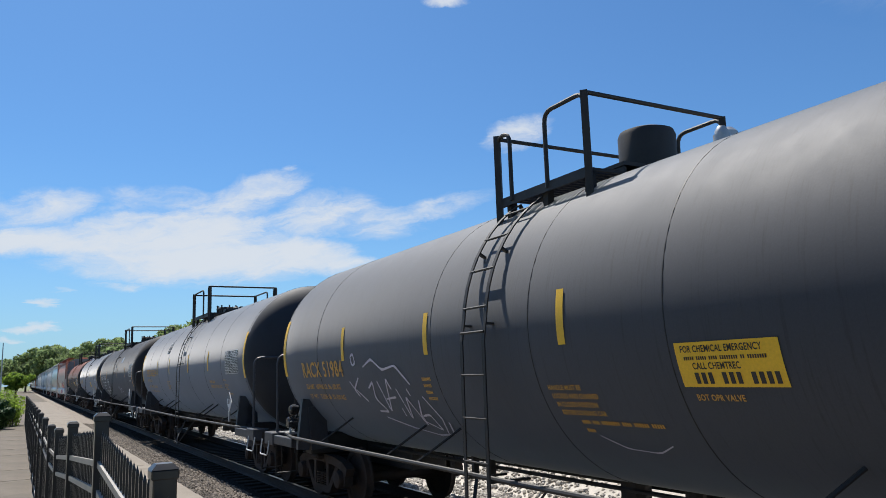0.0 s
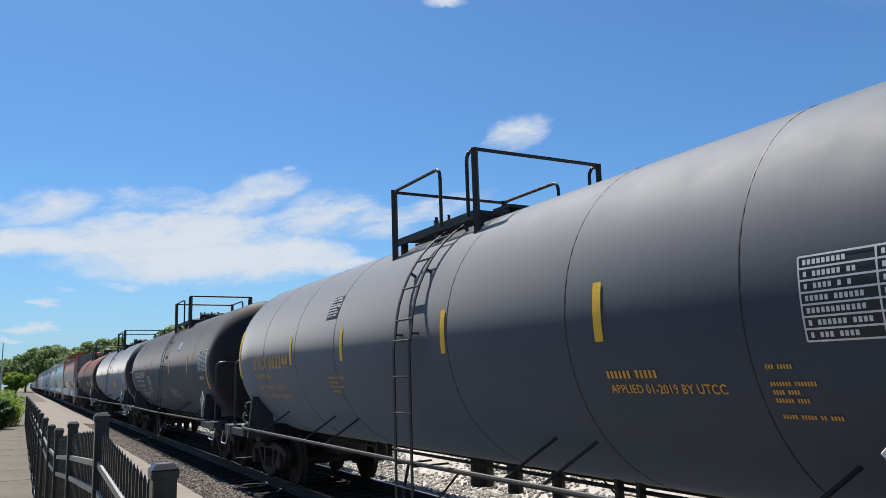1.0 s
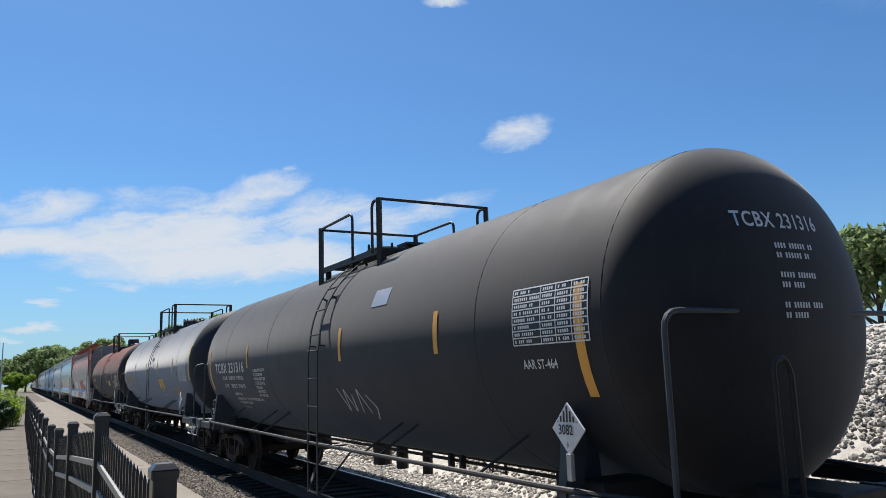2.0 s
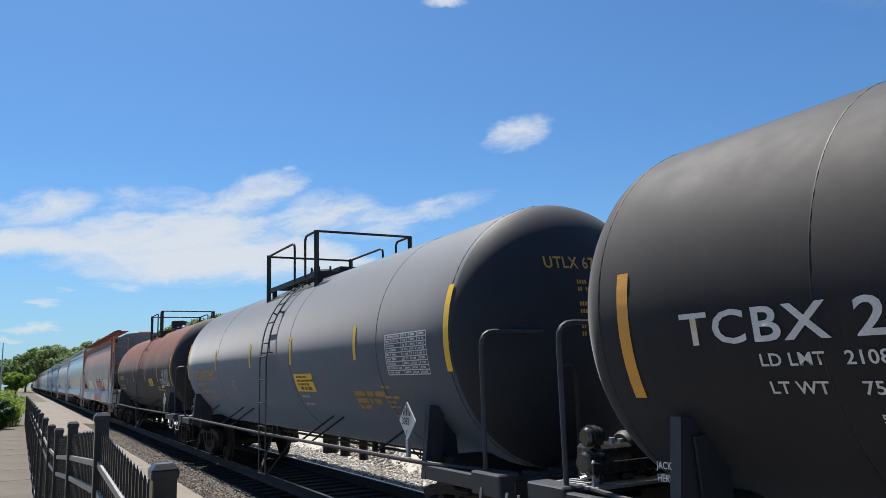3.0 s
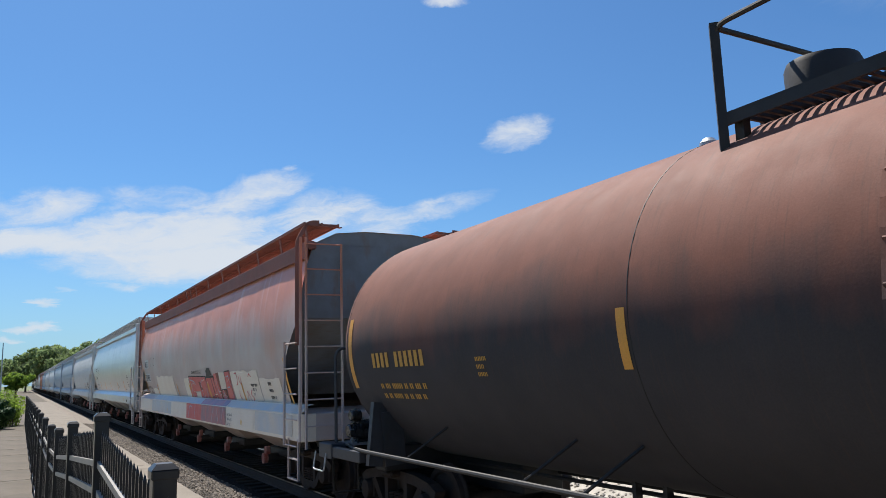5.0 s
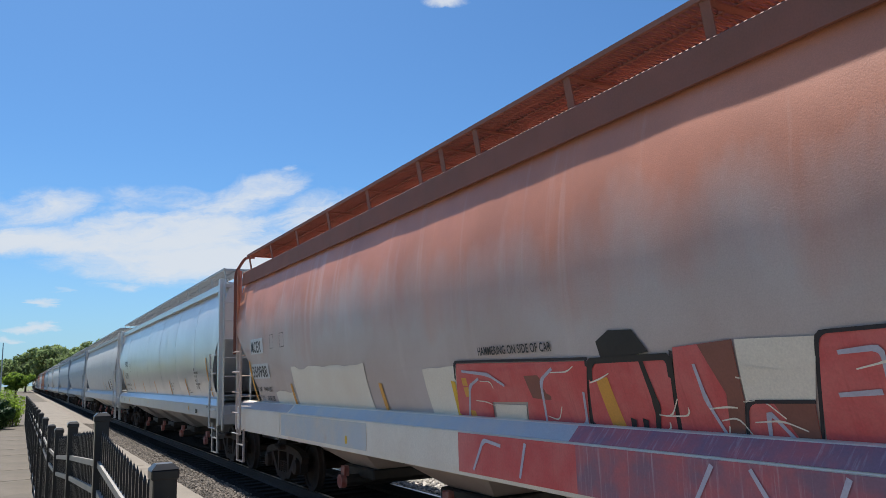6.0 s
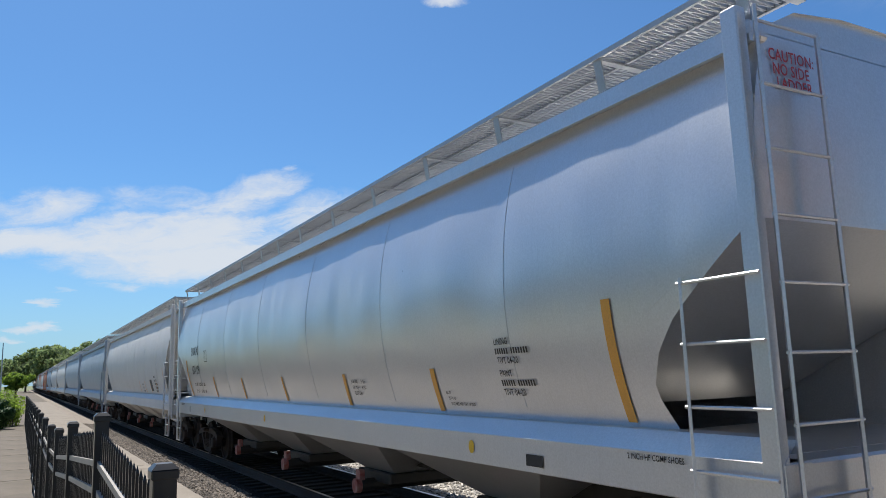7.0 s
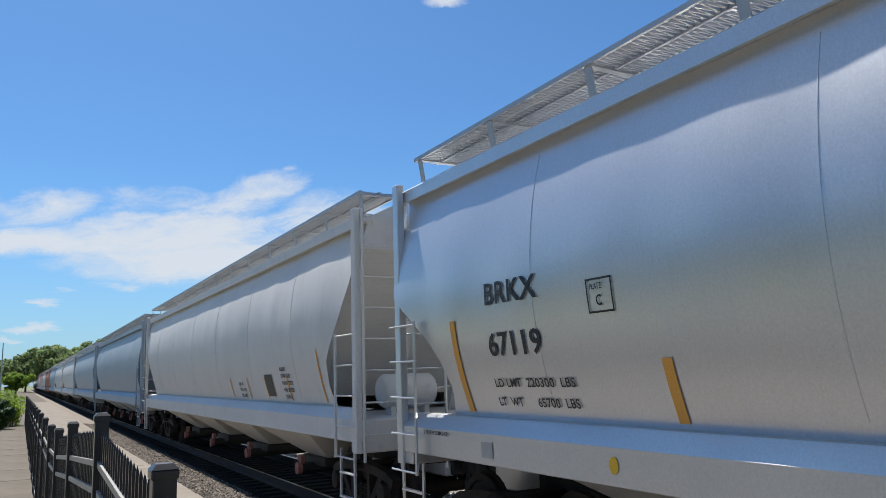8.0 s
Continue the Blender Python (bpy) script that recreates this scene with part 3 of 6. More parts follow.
def table_marks(car, surface, u0, v0, u1, v1, rows, cols, mat="white_ink", ground=None):
    if ground:
        plate(car, surface, u0, v0, u1, v1, ground, "stencil_panel", lift=0.004)
    bm = bmesh.new()
    for i in range(rows + 1):
        y = v0 + (v1 - v0) * i / rows
        patch(bm, u0, y - 0.006, u1, y + 0.006, 4, 1)
    for c in cols:
        x = u0 + (u1 - u0) * c
        patch(bm, x - 0.006, v0, x + 0.006, v1, 1, 8)
    rng = random.Random(4)
    h = (v1 - v0) / rows
    for i in range(rows):
        for c0, c1 in zip(cols, cols[1:]):
            a, b = u0 + (u1 - u0) * c0, u0 + (u1 - u0) * c1
            x = a + 0.03
            stop = b - 0.03 if c0 > 0 else a + (b - a) * rng.uniform(0.6, 0.97)
            while x < stop - 0.02:
                patch(bm, x, v0 + h * (i + 0.28), x + 0.021, v0 + h * (i + 0.72), 1, 1)
                x += 0.031 if rng.random() > 0.13 else 0.06
    part("qualification_table", put_on(bm, surface, 0.007), mat, car)


def strokes(car, surface, lines, width, mat, name, lift=0.012):
    """Sprayed lines: flat bands along the points."""
    bm = bmesh.new()
    for pts in lines:
        p = [Vector(q) for q in bent([(a, b, 0) for a, b in pts], 0.06, 3)]
        prev = None
        for i, q in enumerate(p):
            d = (p[min(i + 1, len(p) - 1)] - p[max(i - 1, 0)])
            nrm = Vector((-d.y, d.x, 0)).normalized() * width / 2 * (0.75 + 0.5 * math.sin(i * 0.7) ** 2)
            cur = (bm.verts.new(q + nrm), bm.verts.new(q - nrm))
            if prev:
                bm.faces.new((prev[0], prev[1], cur[1], cur[0]))
            prev = cur
    part(name, put_on(bm, surface, lift), mat, car)


def diamond_placard(car, x, y, z, digits=True):
    """A hazard placard in its holder on a short stem."""
    holder = bmesh.new()
    box(holder, x - 0.012, y - 0.03, z - 0.42, x + 0.03, y + 0.03, z - 0.2, 0.004)
    shift_box = bmesh.new()
    box(shift_box, 0.0, -0.155, -0.155, 0.016, 0.155, 0.155, 0.006)
    shift(shift_box, Matrix.Translation((x, y, z)) @ Matrix.Rotation(radians(45), 4, "X"))
    h = part("placard_holder", holder, "galvanised", car)
    p = part("placard", shift_box, "white_ink", h, "white diamond hazard placard")
    face = lambda u, v, l: Vector((x - 0.002 - l, y - u, z + v))
    bm = bmesh.new()
    for k in range(-3, 4):
        top = 0.2 - abs(k * 0.042) - 0.012
        patch(bm, k * 0.042 - 0.011, 0.055, k * 0.042 + 0.011, max(top, 0.06), 1, 1)
    part("stripe", put_on(bm, face, 0.003), "black_ink", p)
    if digits:
        lettering(p, face, "3082", 0.085, -0.115, -0.045, "black_ink", 0.85, 1.0, "digits")
        lettering(p, face, "9", 0.05, -0.015, -0.155, "black_ink", 0.85, 1.0, "digits")


TANK_R, TANK_Z = 1.56, 2.5


def tank_surface(u, v, lift):
    a = v / TANK_R
    return Vector((-(TANK_R + lift) * math.cos(a), -u, TANK_Z + (TANK_R + lift) * math.sin(a)))


def head_surface(half):
    """The dished end that faces -y; u runs along +x."""
    def place(u, v, lift):
        q = max(0.0, 1 - (u * u + (v - TANK_Z) ** 2) / TANK_R ** 2)
        return Vector((u, -half - 0.72 * math.sqrt(q) - lift, v))
    return place


def head_marks(car, half, text, mat):
    S = head_surface(half)
    lettering(car, S, text, 0.14, -0.62, 3.2, mat, 0.8, 1.1, width=1.0)
    word_bars(car, S, ((4, 6, 2), (2, 6, 2), (), (5, 7), (3, 4), (), (2, 6, 4), (2, 5)), 0.055, -0.25, 3.02, mat, 1.5)


def tank_car(label, paint, half=7.35, ladder_y=-0.4, hump=(1.58, -1.5), gates=(-0.22, -0.86), dome_y=0.5, seams=(), trim="black_iron", ladder_paint="black_iron",
             stripes=(-4.85, -1.85, 1.15, 4.15), end_stripe=True, dome="round", stripe_mat="yellow", rolls=True, stripe_low=-0.2, end_low=-0.4, end_at=0.0, head_paint=None):
    car = empty("tank_car", label, "tank car", "freight train")
    # shell with dished ends
    bm = bmesh.new()
    prof = []
    for i in range(15):
        a = i / 14 * math.pi / 2
        prof.append((TANK_R * math.sin(a), -half - 0.72 * math.cos(a)))
    n = 20
    prof += [(TANK_R, -half + 2 * half * i / n) for i in range(1, n)]
    prof += [(r, -h) for r, h in prof[14::-1]]
    lathe(bm, prof, 72, "y")
    shift(bm, Matrix.Translation((0, 0, TANK_Z)))
    shell = part("tank_shell", bm, paint, car, smooth=50)
    # dished ends get a darker colour that holds their shade
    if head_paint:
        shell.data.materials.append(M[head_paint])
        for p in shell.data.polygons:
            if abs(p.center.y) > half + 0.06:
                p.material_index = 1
    for y in seams:
        bm = bmesh.new()
        lathe(bm, [(TANK_R - 0.01, y - 0.008), (TANK_R + 0.003, y - 0.004), (TANK_R + 0.003, y + 0.004), (TANK_R - 0.01, y + 0.008)], 64, "y")
        part("weld_seam", shift(bm, Matrix.Translation((0, 0, TANK_Z))), trim, car, smooth=50)
    # top walkway, its rails, the manway
    ya, yb = hump
    top = TANK_Z + TANK_R
    deck = part("walkway", bmesh.new(), trim, car)
    bm = bmesh.new()
    for s in (-1, 1):
        for y0, y1 in ((yb, ya),):
            box(bm, s * 0.96, y0, top - 0.16, s * 0.93, y1, top - 0.06)
            box(bm, s * 0.52, y0, top - 0.1, s * 0.48, y1, top - 0.02)
            for k in range(int((ya - yb) / 0.09)):
                box(bm, s * 0.93, y0 + k * 0.09, top - 0.1, s * 0.52, y0 + k * 0.09 + 0.03, top - 0.07)
        for y in (yb + 0.1, (ya + yb) / 2, ya - 0.1):
            box(bm, s * 0.9, y - 0.04, top - 0.5, s * 0.82, y + 0.04, top - 0.1)
    for y0, y1 in ((yb, yb + 0.35), (ya - 0.35, ya)):
        box(bm, -0.5, y0, top + 0.0, 0.5, y1, top + 0.04)
    part("grating", bm, trim, deck)
    up = top + 0.66
    gate0, gate1 = gates
    for s in (-1, 1):
        bm = bmesh.new()
        x = s * 0.96
        tube(bm, bent([(x, gate0, top - 0.12), (x, gate0, up), (x, ya, up), (x, ya, up - 0.04)], 0.13), 0.024, 8)
        bar(bm, (x, ya, top - 0.42), (x, ya, up + 0.02), 0.07, 0.07)
        part("railing", bm, trim, car, smooth=40)
        bm = bmesh.new()
        tube(bm, bent([(x, gate1, top - 0.12), (x, gate1, up + 0.02), (x, yb, up + 0.02), (x, yb, up)], 0.13), 0.024, 8)
        bar(bm, (x, yb, top - 0.42), (x, yb, up + 0.03), 0.07, 0.07)
        part("railing", bm, trim, car, smooth=40)
    for y, h in ((ya, up - 0.01), (yb, up + 0.02)):
        bm = bmesh.new()
        tube(bm, [(-0.96, y, h), (0.96, y, h)], 0.024, 8)
        part("railing", bm, trim, car, smooth=40)
    bm = bmesh.new()
    if dome == "round":
        lathe(bm, [(0, 0.5), (0.2, 0.5), (0.28, 0.47), (0.3, 0.42), (0.3, 0.06), (0.36, 0.05), (0.36, -0.1), (0, -0.1)], 28, "z")
    else:
        lathe(bm, [(0, 0.28), (0.3, 0.28), (0.33, 0.24), (0.33, 0.2), (0.29, 0.19), (0.29, 0.1), (0.34, 0.1), (0.34, -0.1), (0, -0.1)], 28, "z")
        for k in range(8):
            a = k * math.tau / 8
            tube(bm, [(0.31 * math.cos(a), 0.31 * math.sin(a), 0.05), (0.31 * math.cos(a), 0.31 * math.sin(a), 0.34)], 0.022, 6)
    part("manway", shift(bm, Matrix.Translation((0.07, dome_y, top))), trim, car, smooth=35)
    for dx, dy, r, h in ((0.1, -1.0, 0.1, 0.22), (-0.15, -1.15, 0.06, 0.16), (0.3, -0.85, 0.07, 0.25), (0.15, 1.3, 0.09, 0.2)):
        bm = lathe(bmesh.new(), [(0, h), (r * 0.6, h), (r, h - 0.04), (r, 0.08), (r * 1.3, 0.08), (r * 1.3, -0.05), (0, -0.05)], 14, "z")
        shift(bm, Matrix.Translation((dx, dome_y + dy, top)))
        part("valve", bm, "galvanised" if dome == "round" else trim, car, smooth=35)
    # side ladders that curve over the shell
    for s in (-1, 1):
        bm = bmesh.new()
        r = TANK_R + 0.085
        for d in (-0.21, 0.21):
            pts = [(s * (r + 0.03), ladder_y + d, 0.35), (s * (r + 0.03), ladder_y + d, TANK_Z - 0.1)]
            pts += [(s * r * math.cos(a), ladder_y + d, TANK_Z + r * math.sin(a)) for a in [radians(q) for q in range(4, 62, 6)]]
            for p0, p1 in zip(pts, pts[1:]):
                bar(bm, p0, p1, 0.05, 0.014, (s, 0, 0))
        ladder = part("ladder", bm, ladder_paint, car)
        for z in [0.38 + 0.42 * k for k in range(6)]:
            part("rung", tube(bmesh.new(), [(s * (r + 0.03), ladder_y - 0.22, z), (s * (r + 0.03), ladder_y + 0.22, z)], 0.013, 6), ladder_paint, ladder)
        for q in (8, 22, 36, 50):
            a = radians(q)
            part("rung", tube(bmesh.new(), [(s * r * math.cos(a), ladder_y - 0.22, TANK_Z + r * math.sin(a)), (s * r * math.cos(a), ladder_y + 0.22, TANK_Z + r * math.sin(a))], 0.013, 6), ladder_paint, ladder)
        for d in (-0.21, 0.21):
            for q in (2, 30, 58):
                a, bm = radians(q), bmesh.new()
                bar(bm, (s * TANK_R * 0.995 * math.cos(a), ladder_y + d, TANK_Z + TANK_R * 0.995 * math.sin(a)), (s * r * math.cos(a), ladder_y + d, TANK_Z + r * math.sin(a)), 0.05, 0.02)
                part("bracket", bm, ladder_paint, ladder)
            bm = bmesh.new()
            bar(bm, (s * (r + 0.03), ladder_y + d, 0.35), (s * (r - 0.35), ladder_y + d * 3.0, 1.0), 0.035, 0.02)
            bar(bm, (s * (r + 0.03), ladder_y + d, 1.05), (s * 1.2, ladder_y + d, 1.05), 0.04, 0.02)
            part("bracket", bm, ladder_paint, ladder)
    # side handrail along the bottom and its struts
    end = half + 1.05
    for s in (-1, 1):
        bm = bmesh.new()
        tube(bm, bent([(s * 1.25, -end + 0.2, 1.08), (s * 1.6, -half + 0.4, 1.1), (s * 1.63, 0, 1.08), (s * 1.6, half - 0.4, 1.1), (s * 1.25, end - 0.2, 1.08)], 0.5), 0.026, 8)
        rail = part("side_handrail", bm, trim, car, smooth=40)
        for y in (-half + 1.9, -half + 4.3, -2.6, 2.2, half - 4.3, half - 1.9):
            a = radians(-42)
            part("strut", tube(bmesh.new(), [(s * TANK_R * math.cos(a), y - 0.25, TANK_Z + TANK_R * math.sin(a)), (s * 1.62, y, 1.09)], 0.016, 6), trim, rail)
    # cradles, stub sills, end decks and their rails
    for s in (-1, 1):
        bm = bmesh.new()
        yb2 = s * (half - 0.55)
        box(bm, -1.32, yb2 - 0.16, 0.82, 1.32, yb2 + 0.16, 1.15, 0.02)
        part("bolster", bm, trim, car)
        for x in (-1.12, 1.12):
            bm = bmesh.new()
            bar(bm, (x * 1.3, yb2 - s * 0.1, 0.9), (x * 1.22, yb2 - s * 0.1, 1.72), 0.1, 0.2, (1, 0, 0))
            bar(bm, (x * 1.05, yb2 - s * 0.18, 0.9), (x * 1.1, yb2 - s * 0.18, 1.6), 0.3, 0.025, (0, 1, 0))
            part("cradle", bm, "grey_trim", car)
        bm = bmesh.new()
        box(bm, -0.3, s * (half - 2.4), 0.62, 0.3, s * end, 1.12, 0.02)
        part("stub_sill", bm, trim, car)
        bm = bmesh.new()
        box(bm, -1.45, s * (end - 0.42), 1.0, 1.45, s * end, 1.06, 0.01)
        box(bm, -1.45, s * (end - 0.03), 0.86, 1.45, s * end, 1.06, 0.01)
        for k in range(9):
            box(bm, -1.4 + k * 0.33, s * (end - 0.42), 1.06, -1.34 + k * 0.33, s * end, 1.085)
        deck = part("end_deck", bm, trim, car)
        for x in (-1.42, 1.42):
            bm = bmesh.new()
            bar(bm, (x, s * (end - 0.1), 0.35), (x, s * (end - 0.1), 1.0), 0.05, 0.015)
            bar(bm, (x * 0.72, s * (end - 0.1), 0.35), (x * 0.72, s * (end - 0.1), 1.0), 0.05, 0.015)
            bar(bm, (x * 0.71, s * (end - 0.1), 0.37), (x * 1.01, s * (end - 0.1), 0.37), 0.09, 0.02)
            part("step", bm, trim, deck)
        bm = bmesh.new()
        yr = s * (half + 0.62)
        tube(bm, bent([(-1.5, yr, 1.0), (-1.5, yr, 2.5), (1.5, yr, 2.5), (1.5, yr, 1.0)], 0.16), 0.024, 8)
        part("end_handrail", bm, "grey_trim", car, smooth=40)
        bm = bmesh.new()
        tube(bm, bent([(-1.62, yr + s * 0.1, 0.98), (-1.66, yr + s * 0.1, 0.72), (-1.66, yr + s * 0.55, 0.72), (-1.62, yr + s * 0.55, 0.98)], 0.06), 0.013, 6)
        part("grab_iron", bm, "galvanised", car)
        for c in (-1, 1):
            bm = box(bmesh.new(), c * 1.62, yr - s * 0.1, 0.9, c * 1.38, yr + s * 0.42, 1.12, 0.015)
            box(bm, c * 1.6, s * (half - 0.5), 0.93, c * 1.5, yr, 1.08, 0.01)
            part("side_step_frame", bm, "grey_trim", car)
    # brake gear on the far end deck, a hand-brake column, pipes under the belly
    by = end - 0.25
    gear = part("brake_valve", box(bmesh.new(), -1.15, by - 0.22, 1.08, -0.75, by + 0.12, 1.42, 0.03), "oily_iron", car)
    bm = lathe(bmesh.new(), [(0, -0.14), (0.13, -0.14), (0.16, -0.1), (0.16, 0.1), (0.13, 0.14), (0, 0.14)], 16, "x")
    part("diaphragm", shift(bm, Matrix.Translation((-0.62, by - 0.05, 1.36))), trim, gear, smooth=40)
    bm = lathe(bmesh.new(), [(0, -0.32), (0.17, -0.32), (0.21, -0.26), (0.21, 0.26), (0.17, 0.32), (0, 0.32)], 18, "x")
    part("air_reservoir", shift(bm, Matrix.Translation((0.15, by - 0.1, 1.34))), trim, gear, smooth=40)
    for x, z, r, h in ((-1.22, 1.28, 0.1, 0.1), (-1.2, 1.5, 0.085, 0.08), (-0.98, 1.22, 0.07, 0.26), (-0.55, 1.2, 0.08, 0.2)):
        bm = lathe(bmesh.new(), [(0, -h), (r * 0.8, -h), (r, -h + 0.02), (r, -0.03), (r * 1.2, -0.03), (r * 1.2, 0.03), (r, 0.03), (r, h), (0, h)], 14, "x")
        part("valve_cap", shift(bm, Matrix.Translation((x, by - 0.18, z))), "oily_iron", gear, smooth=35)
    for k in range(5):
        tb = tube(bmesh.new(), bent([(-1.3 + 0.12 * k, by - 0.3 + 0.06 * k, 1.1), (-1.3 + 0.12 * k, by - 0.3 + 0.06 * k, 1.3 + 0.05 * (k % 3)), (-0.9 + 0.14 * k, by + 0.1, 1.34 + 0.04 * (k % 2))], 0.06), 0.017, 6)
        part("air_pipe", tb, "oily_iron" if k % 2 else "galvanised", gear, smooth=40)
    part("mounting_plate", box(bmesh.new(), -1.35, by - 0.36, 1.2, -0.5, by - 0.33, 1.3, 0.006), "oily_iron", gear)
    for k, (x, z) in enumerate(((-1.05, 1.42), (-0.9, 1.42), (-0.8, 1.4))):
        part("bolt", tube(bmesh.new(), [(x, by - 0.1, z), (x, by - 0.1, z + 0.05)], 0.03, 6), "galvanised", gear)
    bm = bmesh.new()
    tube(bm, bent([(-1.2, by, 1.12), (-0.95, by - 0.3, 1.25), (-0.5, by - 0.25, 1.2), (-0.3, by + 0.15, 1.12), (0.4, by + 0.15, 1.12)], 0.08), 0.022, 6)
    tube(bm, bent([(-0.75, by + 0.1, 1.3), (-0.4, by + 0.2, 1.3), (-0.4, by + 0.2, 1.05)], 0.06), 0.018, 6)
    part("air_pipe", bm, "galvanised", gear)
    bm = bmesh.new()
    for k in range(7):
        box(bm, -1.4, by - 0.42 + k * 0.09, 1.085, -0.3, by - 0.38 + k * 0.09, 1.11)
    part("deck_slat", bm, "galvanised", gear)
    bm = bmesh.new()
    tube(bm, bent([(-0.75, -end + 0.12, 0.6), (-0.75, -end + 0.12, 2.1), (-0.62, -end + 0.12, 2.14), (-0.55, -end + 0.12, 2.02), (-0.55, -end + 0.12, 0.6)], 0.06), 0.022, 8)
    part("hand_brake_column", bm, trim, car, smooth=40)
    bm = bmesh.new()
    tube(bm, [(-0.4, -half + 1, 0.92), (-0.4, half - 1, 0.92)], 0.025, 6)
    tube(bm, [(0.25, -half + 1, 0.85), (0.25, half - 1, 0.85)], 0.03, 6)
    for y, r in ((0.4, 0.16), (-0.4, 0.1), (-1.3, 0.08)):
        tube(bm, [(0, y, 1.0), (0, y, 0.55)], r, 10)
    for y in (-3.2, -2.9, 2.4, 2.8):
        box(bm, -0.5, y, 0.78, -0.42, y + 0.05, 1.15)
    part("bottom_outlet", bm, trim, car)
    # tape marks
    for y in stripes:
        plate(car, tank_surface, -y - 0.05, stripe_low, -y + 0.05, stripe_low + 0.48, stripe_mat, "tape_mark")
    if end_stripe:
        for y in (-half + end_at, half - end_at):
            plate(car, tank_surface, -y - 0.06, end_low, -y + 0.06, end_low + 0.97, stripe_mat, "tape_mark", nv=8)
    add_couplers(car, end - 0.05)
    add_bogies(car, (-half + 0.45, half - 0.45), rolls)
    return car


def hopper_x(z, bulge=0.0):
    """Half width of a hopper body at height z: a barrel, widest at mid height."""
    return 1.665 - 0.24 * ((z - 2.95) / 1.3) ** 2 + bulge


def buckle(y, z, s, half, dents, seed, marks):
    """Panels buckle between the inner frames, with deeper creases in places."""
    w = dents * 0.3 * math.sin((y + half) * math.tau / 1.22) * math.sin(min(max((z - 1.6) / 2.6, 0), 1) * math.pi)
    w += dents * 0.9 * noise.noise(Vector((y * 0.7, z * 0.9, seed * 3.1 + s))) * max(0.0, min(1, (z - 1.5) * 2))
    for q, m0 in enumerate(marks):
        w -= dents * 0.8 * math.exp(-((y - m0) / 0.12) ** 2 - ((z - 3.35 - 0.2 * math.sin(q * 2.1)) / 0.4) ** 2)
    return w


def crease_marks(half, seed):
    rng = random.Random(seed)
    return [rng.uniform(-half, half) for _ in range(9)]


def side_of_hopper(half, dents, seed):
    marks = crease_marks(half, seed)
    return lambda u, v, lift: Vector((-(hopper_x(v, buckle(-u, v, -1, half, dents, seed, marks)) + lift + 0.005), -u, v))


HOPPER_SIDE = {}


def cut_at(z, cut):
    for (d0, z0), (d1, z1) in zip(cut, cut[1:]):
        if z1 <= z <= z0:
            return d0 + (d1 - d0) * (z0 - z) / (z0 - z1)
    return cut[0][0] if z > cut[0][1] else cut[-1][0]


